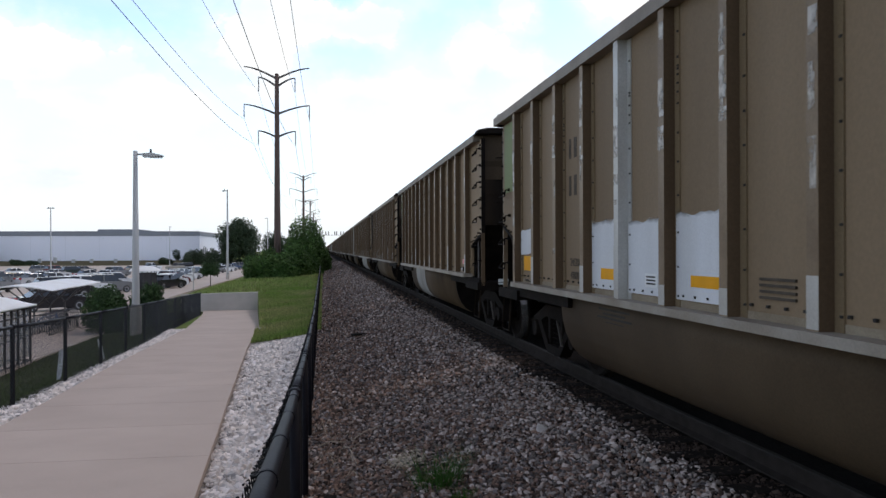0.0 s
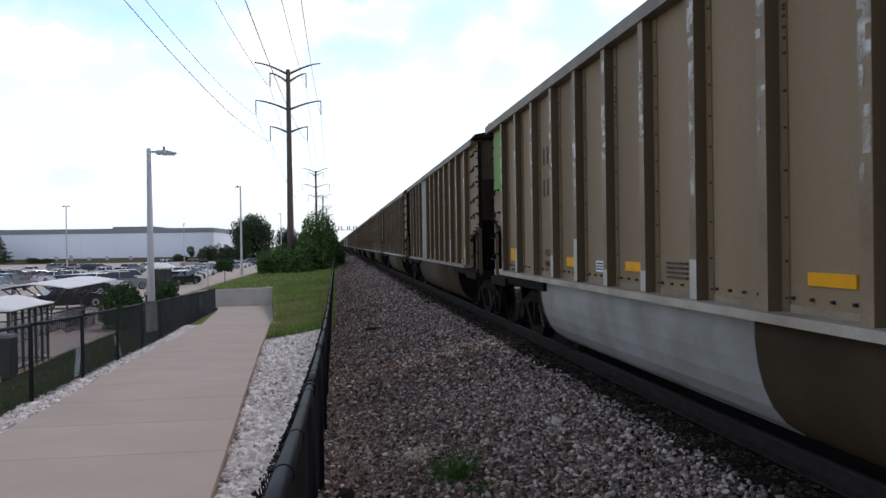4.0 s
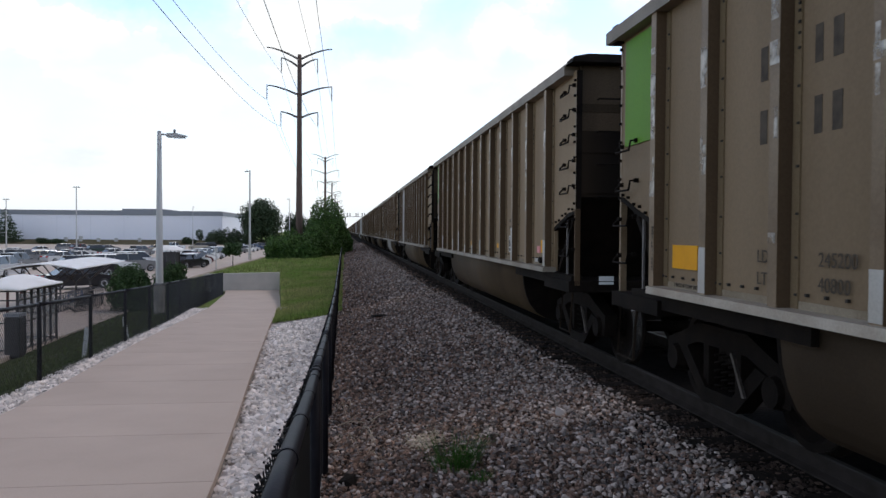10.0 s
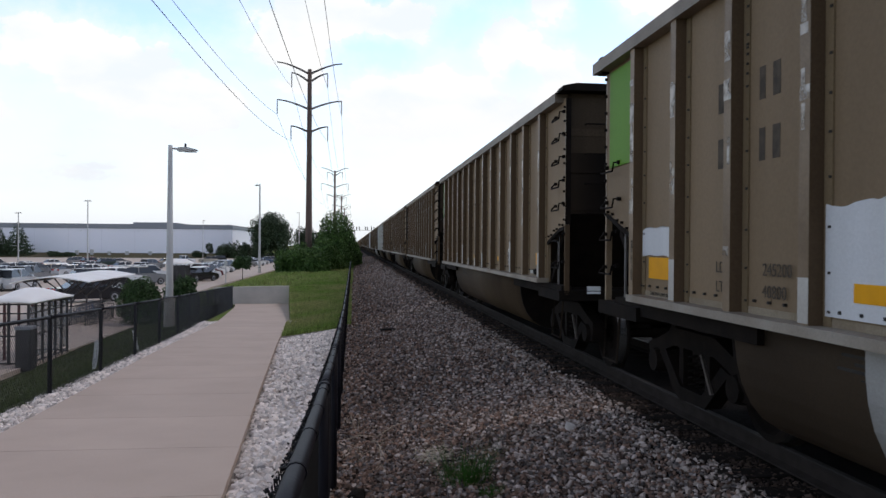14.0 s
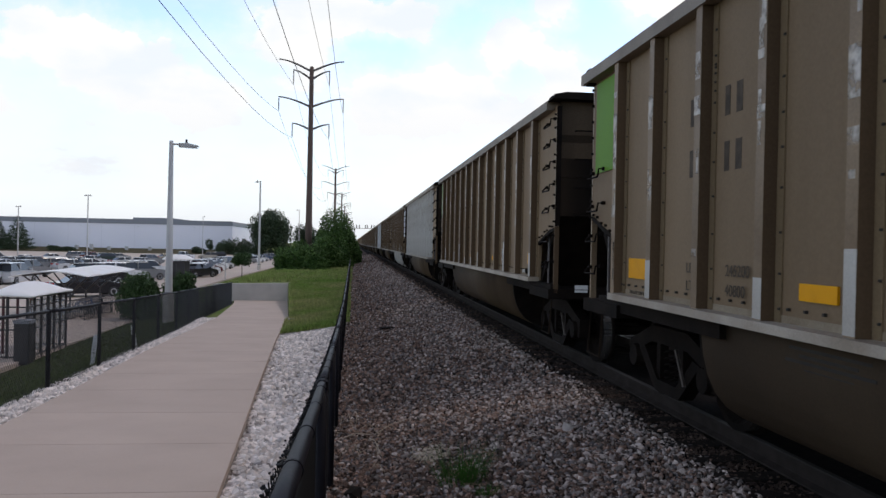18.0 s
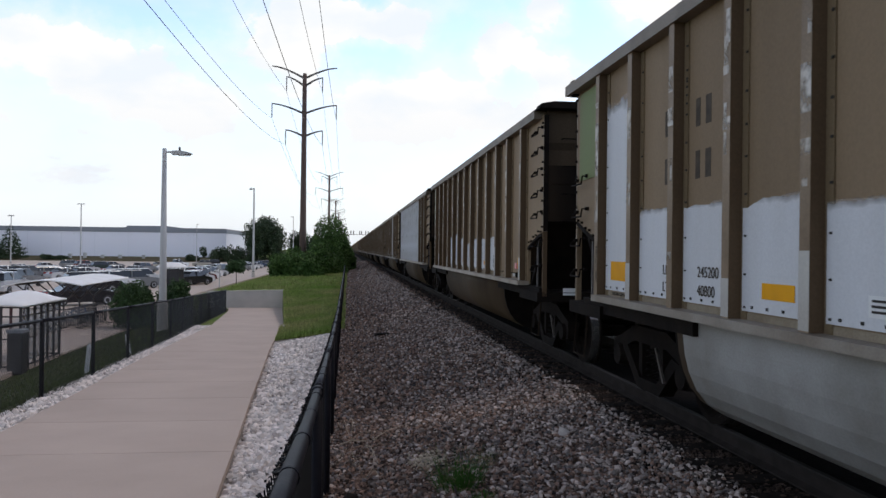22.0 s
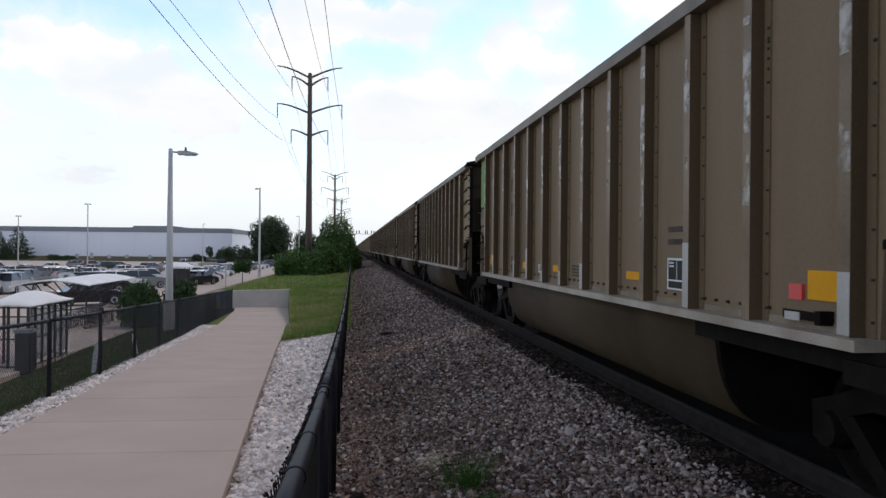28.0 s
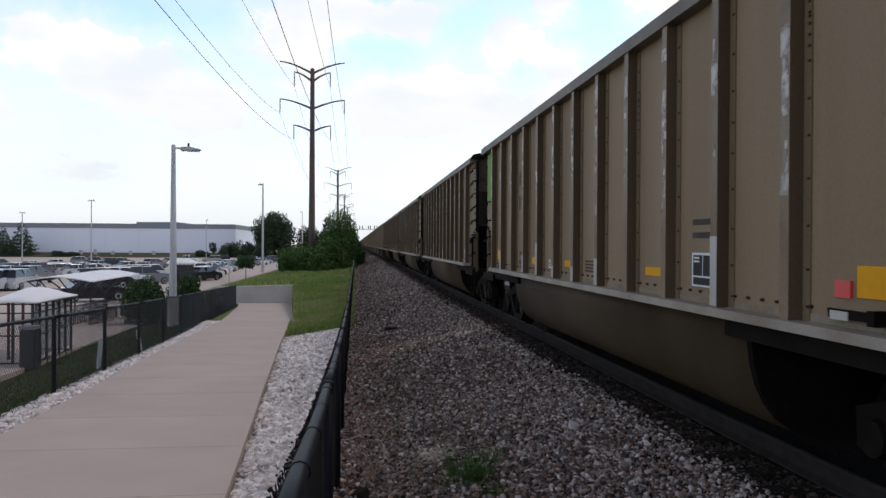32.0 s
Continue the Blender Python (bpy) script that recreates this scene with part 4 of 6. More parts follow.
        box(bm, -0.35, 0.35, y - s * 2.4, y + s * 0.3, 0.72, 1.0)
        part("end_platform", bm, BLACK, car)
        bm = bmesh.new()
        box(bm, -0.11, 0.11, y - s * 0.1, y + s * 0.3, 0.78, 0.98)
        box(bm, -0.2, 0.2, y + s * 0.3, y + s * 0.81, 0.72, 1.02)
        part("coupler", bm, BLACK, car)
        bm = bmesh.new()
        tube(bm, ((0.3, y - s * 0.1, 0.85), (0.42, y + s * 0.35, 0.55), (0.3, y + s * 0.78, 0.45)), 0.03, 6)
        part("brake_hose", bm, RUBBER, car)
        # sill step hanging below the corner
        bm = bmesh.new()
        yc = y - s * 0.3
        tube(bm, ((SHEET, yc - 0.22, 1.0), (SHEET - 0.04, yc - 0.22, 0.42), (SHEET - 0.04, yc + 0.22, 0.42), (SHEET, yc + 0.22, 1.0)), 0.013, 6)
        part("sill_step", bm, SHADED_GRIME, car)
    for z in (2.24, 2.55, 2.87, 3.18, 3.48):
        part("grab_iron", GRAB, None, car, at=pose(0, Y_NEAR + 0.26, z))
    for z in (2.17, 2.56):
        part("grab_iron", GRAB, None, car, at=pose(0, Y_FAR - 0.28, z))
    for s in (-1, 1):
        bm = bmesh.new()
        xa, xb = (-HALF - 0.02, SHEET + 0.08) if s < 0 else (-SHEET - 0.08, HALF + 0.02)
        prism(bm, ((xa, Z_TOP - 0.14), (xb, Z_TOP - 0.14), (xb, Z_TOP), (xa + 0.02, Z_TOP), (xa, Z_TOP - 0.02)), "y", Y_NEAR + 0.15, 7.52)
        part("top_chord", bm, CHORD, car, "scuffed bare-metal top rail")
        bm = bmesh.new()
        xa, xb = (-HALF - 0.06, SHEET + 0.02) if s < 0 else (-SHEET - 0.02, HALF + 0.06)
        box(bm, xa, xb, -6.15, 6.24, Z_SILL - 0.015, Z_SILL + 0.05)
        part("side_sill", bm, SILL, car, "light scuffed aluminium sill")
        xa, xb = (-HALF + 0.06, SHEET + 0.1) if s < 0 else (-SHEET - 0.1, HALF - 0.06)
        for ya, yb in ((-7.1, -3.9), (3.9, 6.9)):
            bm = bmesh.new()
            prism(bm, ((xa, Z_SILL - 0.16), (xb, Z_SILL - 0.16), (xb, Z_SILL - 0.016), (xa, Z_SILL - 0.016)), "y", ya, yb)
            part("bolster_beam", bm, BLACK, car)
        bm = bmesh.new()
        xs = SHEET - 0.006 if s < 0 else -SHEET + 0.006
        box(bm, min(xs, xs * 0.99), max(xs, xs * 0.99), -6.1, 6.24, Z_SILL + 0.05, Z_SILL + 0.1)
        part("wear_plate", bm, DUST, car)
    for y in (Y_FAR - 0.02, Y_NEAR - 0.03):
        bm = bmesh.new()
        if y < 0:
            prism(bm, ((-HALF - 0.01, Z_TOP - 0.03), (HALF + 0.01, Z_TOP - 0.03), (HALF - 0.02, Z_TOP + 0.035), (HALF - 0.2, Z_TOP + 0.07), (-HALF + 0.2, Z_TOP + 0.07), (-HALF + 0.02, Z_TOP + 0.035)), "y", Y_NEAR - 0.16, Y_NEAR + 0.14)
        else:
            box(bm, -HALF + 0.02, HALF - 0.02, 7.3, y + 0.09, Z_TOP - 0.16, Z_TOP + 0.03)
        part("end_chord", bm, BLACK, car)
    tub = part("bathtub", bathtub(), TAN_TUB, car, "rounded tan belly between the bogies, its shade in the colour", smooth=True)
    # black plates added over the belly's ends in place of the shade there
    for ya, yb in ((4.332, 4.40), (-4.19, -4.122)):
        bm = bmesh.new()
        prof = [(SHEET + a + 0.012, z) for a, z in BELLY]
        prism(bm, prof + [(-a, b) for a, b in prof[::-1]], "y", ya, yb)
        part("belly_end", bm, BLACK, tub, "black end plate standing in for the shade at the belly's end")
    bm = bmesh.new()
    box(bm, SHEET + 0.06, -SHEET - 0.06, -5.9, 5.9, 1.03, 1.2)
    box(bm, -0.2, 0.2, -7.0, 6.9, 0.62, 1.02)
    part("centre_sill", bm, BLACK, car)
    # coal, heaped a little below the rim
    bm = bmesh.new()
    nx, ny = 7, 40
    vs = [[bm.verts.new((-1.38 + 2.76 * i / nx, -6.9 + 13.6 * j / ny, 3.2 + 0.35 * math.sin(math.pi * i / nx) + 0.12 * math.sin(j * 0.9) + 0.06 * math.sin(3.1 * i + j))) for i in range(nx + 1)] for j in range(ny + 1)]
    for j in range(ny):
        for i in range(nx):
            bm.faces.new((vs[j][i], vs[j][i + 1], vs[j + 1][i + 1], vs[j + 1][i]))
    part("coal_load", bm, COAL, car, "heap of black coal")
    for i, y in enumerate(RIBS):
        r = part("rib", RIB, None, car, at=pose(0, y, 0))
        tagged(part("scuff_wear", SCUFFS[(i * 3) % 11], None, r), kind="stuff")
        part("flange_strip", TICK_STRIP if i % 3 == 2 else STRIP, None, car, at=pose(0, y, 0))
    tagged(part("off_side_rib", FAR_RIB, None, car), kind="stuff")
    bogie(car, 5.95)
    bogie(car, -5.95)
    plate(car, "green_panel", GREEN, Y_FAR - 0.17, RIBS[0] + 0.09, 2.53, 3.58, "lime green end panel")
    # decals on the side
    for ya, yb, z0, z1 in ((6.0, 5.52, 1.36, 1.56), (2.87, 2.47, 1.35, 1.46), (0.87, 0.43, 1.36, 1.45), (-2.17, -2.62, 1.37, 1.45), (-5.47, -5.85, 1.37, 1.55)):
        plate(car, "yellow_reflector", YELLOW, ya, yb, z0, z1)
    note = plate(car, "white_notice", WHITE, 1.75, 1.50, 1.32, 1.44)
    for z in (1.345, 1.375, 1.405):
        plate(note, "lettering_bar", INK, 1.72, 1.53, z, z + 0.014, off=0.0215)
    tag = plate(car, "information_board", WHITE, -3.25, -3.67, 1.32, 1.60, "white-framed black information board")
    for ya, yb, z0, z1 in ((-3.28, -3.45, 1.41, 1.58), (-3.47, -3.64, 1.41, 1.58), (-3.28, -3.64, 1.335, 1.395)):
        plate(tag, "board_field", INK, ya, yb, z0, z1, off=0.0215)
    for z in (1.52, 1.55):
        plate(tag, "lettering_bar", WHITE, -3.3, -3.4, z, z + 0.015, off=0.0245)
    bm = bmesh.new()
    box(bm, SHEET - 0.05, SHEET, -5.69, -5.24, 1.24, 1.29)
    box(bm, SHEET - 0.09, SHEET, -5.72, -5.66, 1.225, 1.31)
    part("latch_box", bm, BLACK, car)
    bm = bmesh.new()
    box(bm, SHEET - 0.056, SHEET - 0.051, -5.44, -5.27, 1.232, 1.284)
    part("latch_plate", bm, ALU, car, "small bare metal latch cover")
    # owner's mark and running number: plain bars, broken by the rib
    for z in (2.70, 2.27):
        for ya, w in ((4.6, 0.11), (3.97, 0.1), (3.79, 0.12)):
            plate(car, "lettering_bar", FADED, ya, ya - w * 0.8, z, z + 0.23, off=0.003)
    for z, words in ((1.465, ("LD LMT", "245200")), (1.315, ("LT WT", "40800"))):
        for y, w in ((4.59, words[0]), (3.88, words[1])):
            tagged(part("painted_text", LETTERS[w], None, car, at=pose(SHEET - 0.019, y, z)), "faded black stencilled figures", kind="stuff")
    for z in (1.33, 1.37, 1.41, 1.45):
        plate(car, "lettering_bar", FADED, -0.10, -0.5, z, z + 0.018, off=0.0155)
    for z in (1.72, 1.83):
        plate(car, "lettering_bar", FADED, -3.22, -3.7, z, z + 0.05, off=0.003)
    for z, w in ((1.03, 0.42), (0.985, 0.3), (0.945, 0.46), (0.905, 0.25)):
        plate(car, "lettering_bar", INK, 2.6 + w, 2.6 - w, z, z + 0.02, off=-0.0095 if z > 0.94 else -0.017)
    part("painted_text", LETTERS["JACK - LIFT HERE"], None, car, "small dark stencilled words on the rib", pose(-HALF - 0.005, RIBS[0] - 0.052, 1.33, -90))["kind"] = "stuff"
    part("painted_text", LETTERS["2 INCH HF COMP SHOES"], None, car, "faded dark words on the dusty base strip", pose(SHEET - 0.0095, 5.98, 1.203))["kind"] = "stuff"
    bm = bmesh.new()
    for i in range(62):
        y = 6.2 - 0.2 * i
        box(bm, SHEET - 0.023, SHEET - 0.002, y - 0.011, y + 0.011, 1.272, 1.292)
    tagged(part("rivet_strip", bm, INK, car), kind="stuff")
    # marker plate on the near end
    bm = bmesh.new()
    box(bm, -1.21, -1.03, Y_NEAR - 0.05, Y_NEAR - 0.02, 1.062, 1.12)
    box(bm, -1.21, -1.03, Y_NEAR - 0.05, Y_NEAR - 0.02, 1.02, 1.05)
    part("end_plate", bm, WHITE, car)
    for z in (2.1, 2.5, 2.9, 3.3):
        bm = bmesh.new()
        tube(bm, ((-1.25, Y_NEAR - 0.02, z), (-1.25, Y_NEAR - 0.1, z), (-0.8, Y_NEAR - 0.1, z), (-0.8, Y_NEAR - 0.02, z)), 0.011, 6)
        part("end_rung", bm, BLACK, car)
    return car


def plate(parent, name, mat, ya, yb, z0, z1, label="", off=0.0185, ragged=0.0, low=0.0, seed=0):
    """A thin plate or paint layer on the near side sheet, from ya (far) to yb (near), with uneven upper and lower edges where asked."""
    bm = bmesh.new()
    r = random.Random(seed)
    x0 = SHEET - off
    x1 = max(SHEET + 0.001, x0 + 0.003)
    n = 12 if ragged else 1
    tilt, pa, pb = r.uniform(-1, 1), r.uniform(0, 6.28), r.uniform(0, 6.28)

    def wave(u, size):
        return size * (1.6 * tilt * (u - 0.5) + 0.8 * math.sin(4 * u + pa) + 0.35 * math.sin(13 * u + pb) + r.uniform(-0.3, 0.3))
    us = [i / n for i in range(n + 1)]
    tops = [(ya + (yb - ya) * u, z1 + wave(u, ragged)) for u in us]
    feet = [(ya + (yb - ya) * u, z0 + (wave(u, low) if low else 0.0)) for u in us]
    prism(bm, feet + tops[::-1], "x", x0, x1)
    return part(name, bm, mat, parent, label)


LETTERS = {w: lettering(w, 0.125, FADED) for w in ("LD LMT", "LT WT", "245200", "40800")}
LETTERS.update({"JACK - LIFT HERE": lettering("JACK - LIFT HERE", 0.052, INK), "2 INCH HF COMP SHOES": lettering("2 INCH HF COMP SHOES", 0.046, FADED)})
FIRST_CAR = coal_car()

# repainted patches, car by car: panel between ribs i and i+1, bottom and top height
PATCHES = {
    0: [(0, 1.58, 1.92), (3, 1.25, 1.95), (4, 1.25, 1.93), (5, 1.25, 1.95)],
    2: [(1, 1.27, 1.97), (2, 1.27, 1.96), (3, 1.27, 2.0), (4, 1.27, 1.85), (5, 1.27, 1.95), (6, 1.27, 1.8), (7, 1.27, 1.86), (8, 1.27, 1.9), (9, 1.27, 1.68), (10, 1.27, 1.93), (11, 1.27, 1.97)],
    7: [(8, 1.25, 2.0)],
    10: [(0, 1.57, 1.83), (3, 1.25, 1.95), (4, 1.25, 2.0), (5, 1.25, 1.95), (6, 1.25, 2.0), (11, 1.25, 1.95)],
    15: [(7, 1.97, 3.27), (8, 1.97, 3.25), (9, 1.97, 3.19), (10, 1.97, 3.15)],
    16: [(0, 1.25, 3.3), (1, 1.25, 2.06), (2, 1.25, 2.07), (3, 1.25, 2.03), (4, 1.25, 1.97), (5, 1.25, 2.05), (6, 1.25, 1.95), (7, 1.25, 2.0), (8, 1.25, 2.4), (10, 1.25, 2.1), (11, 1.25, 1.8), (11, 2.72, 3.47)],
    17: [(3, 1.27, 2.01), (4, 1.27, 2.1), (5, 1.27, 1.98), (6, 1.27, 1.84), (7, 1.27, 1.9), (8, 1.27, 1.92), (9, 1.27, 1.95)],
    18: [(0, 2.67, 3.55), (1, 2.89, 3.55), (2, 2.9, 3.55), (3, 1.55, 3.55), (4, 1.6, 3.55), (5, 1.52, 3.55), (6, 1.53, 3.55), (7, 1.38, 3.55), (8, 1.27, 3.55), (9, 2.04, 3.55)],
}
TUB_PATCH = {1: (1.0, 3.0), 3: (-1.5, 4.2), 10: (-0.5, 2.8), 16: (-4.2, 4.2)}
SILVER = {18: range(10), 15: range(13), 4: (4,), 19: (8,), 9: (2,), 0: (4,)}
FRONT, REAR = (5.45, 5.33, 1.55, 1.64), (-5.26, -5.41, 1.36, 1.46)
STICKERS = {0: [(*FRONT, RED)], 4: [(*FRONT, RED)], 1: [(*REAR, PINK)], 5: [(*REAR, PINK)], 6: [(*REAR, PINK)], 7: [(*REAR, RED)], 8: [(*REAR, PINK), (*FRONT, PINK)], 9: [(*REAR, RED)],
            14: [(*FRONT, PINK)], 15: [(*REAR, PINK), (*FRONT, PINK)], 17: [(*REAR, PINK)], 18: [(*REAR, RED)], 19: [(*REAR, RED)], 20: [(*REAR, RED)], 21: [(*REAR, RED)], 13: [(*REAR, RED)], 22: [(*REAR, PINK)], 23: [(*REAR, RED)], 24: [(*REAR, RED)]}
ORANGE_PLATE = [c for c in FIRST_CAR.children if c.name.startswith("end_plate")][0].data.copy()
ORANGE_PLATE.materials[0] = YELLOW
FADED_PANEL = [c for c in FIRST_CAR.children if c.name.startswith("green_panel")][0].data.copy()
FADED_PANEL.materials[0] = PALE_GREEN
N_CARS = 31
CARS = [FIRST_CAR] + [copy_thing(FIRST_CAR, Matrix()) for _ in range(N_CARS - 1)]
for k, car in enumerate(CARS):
    index = k - 2          # two cars have already gone by at the start
    for panel, z0, z1 in PATCHES.get(index, ()):
        plate(car, "paint_patch", WHITE_PATCH, RIBS[panel] - 0.09, RIBS[panel + 1] + 0.09, z0, z1, "patch of fresh pale grey paint", off=0.0145, ragged=0.03 if z1 < 3.5 else 0.002, low=(0.05 if index == 18 else 0.014) if z0 > 1.3 else 0.0, seed=k * 20 + panel)
    if index in TUB_PATCH:
        a, b = TUB_PATCH[index]
        bm = bmesh.new()
        skin = [(SHEET + p - 0.004, z - 0.003) for p, z in BELLY[:-1]]
        prof = skin + [(x + 0.02, z + 0.012) for x, z in skin[::-1]]
        prism(bm, prof, "y", a, b)
        part("paint_patch", bm, BELLY_PAINT, car, "pale grey repainted belly")
    if index == 16:
        plate(car, "paint_patch", WHITE_PATCH, RIBS[12] - 0.09, Y_NEAR + 0.08, 2.05, 3.57, "pale grey repainted end panel", off=0.0145, ragged=0.02, seed=k)
    if index in SILVER:
        ribs = [c for c in car.children if c.data == RIB]
        for i in SILVER[index]:
            ribs[i].data = PALE_RIB if index == 18 else SILVER_RIB
        for i, c in enumerate([c for c in car.children if c.data in (STRIP, TICK_STRIP)]):
            if i in SILVER[index]:
                c.data = PALE_STRIP if index == 18 else SILVER_STRIP
    if index == 15:
        plate(car, "wear_notice", WHITE, 6.02, 5.15, 1.19, 1.25, off=0.008)
        for c in car.children:
            if c.name.startswith(("corner_post", "corner_stile")) and sum(v.co.y for v in c.data.vertices) > 0:
                c.data = c.data.copy()
                c.data.materials[0] = ALU
    if index == 18:
        plate(car, "paint_patch", WHITE_PATCH, RIBS[10] - 0.09, RIBS[10] - 0.45, 2.55, 3.5, "ragged patch of fresh pale grey paint", off=0.0145, ragged=0.05, low=0.05, seed=181)
        for c in car.children:
            if c.name.startswith("green_panel"):
                plate(car, "teal_panel", TEAL, Y_FAR - 0.17, RIBS[0] + 0.09, 2.5, 3.575, "faded teal end panel", off=0.022)
    if PATCHES.get(index):
        tagged(car, "tan coal gondola car with pale grey repainted patches, moving")
    if index in (0, 16, 17, 23):
        for c in car.children:
            if c.name.startswith("green_panel"):
                c.data = FADED_PANEL
                tagged(c, "sun-faded dull green end panel")
    if index in (7, 13):
        for c in car.children:
            if c.name.startswith("end_plate"):
                c.data = ORANGE_PLATE
    if index in STICKERS:
        for ya, yb, z0, z1, m in STICKERS[index]:
            plate(car, "sticker", m, ya, yb, z0, z1, "small faded red paper sticker", off=0.022)
    if index == 15:
        tagged(car, "tan coal gondola car with bare silver ribs, moving along the track")


def distant_car(k):
    """A car of the far train, never near: body with ribs, belly and bogies."""
    car = thing("coal_car", "tan ribbed coal gondola car far down the track, moving", "railway car", group="coal train")
    for name, me in FAR_PARTS:
        part(name, me, None, car)
    return car


def far_parts():
    out = []
    bm = bmesh.new()
    prism(bm, ((Y_NEAR, 2.0), (-6.1, 1.7), (-6.1, Z_SILL), (6.33, Z_SILL), (6.33, 1.7), (Y_FAR, 2.1), (Y_FAR, 3.7), (Y_NEAR, 3.7)), "x", SHEET, -SHEET)
    out.append(("body", as_mesh("body", bm, TAN)))
    for s in (-1, 1):
        bm = bmesh.new()
        box(bm, s * HALF - 0.06, s * HALF + 0.06, Y_NEAR - 0.1, Y_FAR + 0.3, Z_TOP - 0.14, Z_TOP)
        out.append(("top_chord", as_mesh("top_chord", bm, CHORD)))
        bm = bmesh.new()
        box(bm, s * HALF - 0.06, s * HALF + 0.06, -6.1, 6.3, Z_SILL - 0.015, Z_SILL + 0.05)
        out.append(("side_sill", as_mesh("side_sill", bm, SILL)))
    bm = bmesh.new()
    for y in RIBS:
        box(bm, -HALF, SHEET, y - 0.07, y + 0.09, Z_SILL, Z_TOP - 0.14)
    out.append(("ribs", as_mesh("ribs", bm, TAN_RIB)))
    bm = bmesh.new()
    box(bm, SHEET + 0.05, -SHEET - 0.05, -4.3, 4.3, 0.3, 1.12)
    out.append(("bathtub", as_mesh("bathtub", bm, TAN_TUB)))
    for yc in (5.95, -5.95):
        bm = bmesh.new()
        box(bm, -1.1, 1.1, yc - 1.1, yc + 1.1, 0.35, 0.95)
        for s in (-0.89, 0.89):
            lathe(bm, ((-0.82, 0.457), (0.82, 0.457)), "x", 14, (0, yc + s, 0.457))
        out.append(("bogie", as_mesh("bogie", bm, BLACK)))
    bm = bmesh.new()
    box(bm, -0.5, 0.5, -8.05, 8.05, 0.72, 1.0)
    out.append(("coupler", as_mesh("coupler", bm, BLACK)))
    return out


FAR_PARTS = far_parts()
FAR_CARS = [distant_car(k) for k in range(31)]


def train_place(t):
    """Cars gone by since the start; the train gathers a little speed."""
    return 0.7223 * t + 0.000551 * t * t + 9.5e-7 * t ** 3


SLACK = {0: -0.05, 4: -0.1, 5: -0.28, 6: -0.3, 7: 0.1, 10: -0.03, 12: -0.06, 13: -0.09, 14: -0.05, 18: -0.09, 21: -0.06, 23: -0.03}                 # couplers stretched or bunched, car by car
FAR_CORNER = 0.7577 * PITCH       # far top corner of the car alongside, at the start


def car_y(index, t):
    return FAR_CORNER + PITCH * (index - train_place(t)) - 7.3 + SLACK.get(index, 0.0)


def motions():
    times = [2.0 * i for i in range(17)]
    for k, car in enumerate(CARS + FAR_CARS):
        walk(car, [(t, pose(TRACK_X, car_y(k - 2, t), 0)) for t in times])
    axles = [[o for c in CARS for b in c.children if b.name.startswith("bogie") for o in b.children if o.name.startswith(n)] for n in ("wheelset_front", "wheelset_rear")]
    steps = [i / FPS for i in range(32 * FPS + 1)]
    for group, y in zip(axles, (-0.89, 0.89)):
        first = group[0]
        walk(first, [(t, pose(0, y, 0.457, math.degrees(train_place(t) * PITCH / 0.457))) for t in steps])
        action, slot = first.animation_data.action, first.animation_data.action_slot
        for o in group[1:]:
            o.rotation_mode = "QUATERNION"
            data = o.animation_data_create()
            data.action = action
            data.action_slot = slot


# ---- fences ----
def chain_link(line, base, height, step=0.07, r=0.0019, top_knuckle=0.0, weave=0.007):
    """Crossed wires on a fence line: line(y) gives x, base(y) the foot."""
    def make(y0, y1):
        v, f = [], []
        n = int((y1 - y0) / step)
        for lean in (-1, 1):
            for i in range(-int(height / step) - 1, n + int(height / step) + 1):
                pts = []
                for u in (0.0, 0.5, 1.0):
                    y = y0 + i * step + (u * height if lean > 0 else (1 - u) * height)
                    pts.append((y, u))
                seg = [p for p in pts if y0 - 0.01 <= p[0] <= y1 + 0.01]
                if len(seg) < 2:
                    continue
                for (ya, ua), (yb, ub) in zip(seg, seg[1:]):
                    k = len(v)
                    for y, u in ((ya, ua), (yb, ub)):
                        x, z = line(y), base(y) + u * (height + top_knuckle)
                        dx = weave * lean
                        v += [(x - r + dx, y, z - r), (x + r + dx, y, z - r), (x + dx, y, z + r)]
                    f += [(k, k + 1, k + 4, k + 3), (k + 1, k + 2, k + 5, k + 4), (k + 2, k, k + 3, k + 5)]
        return v, f
    return make


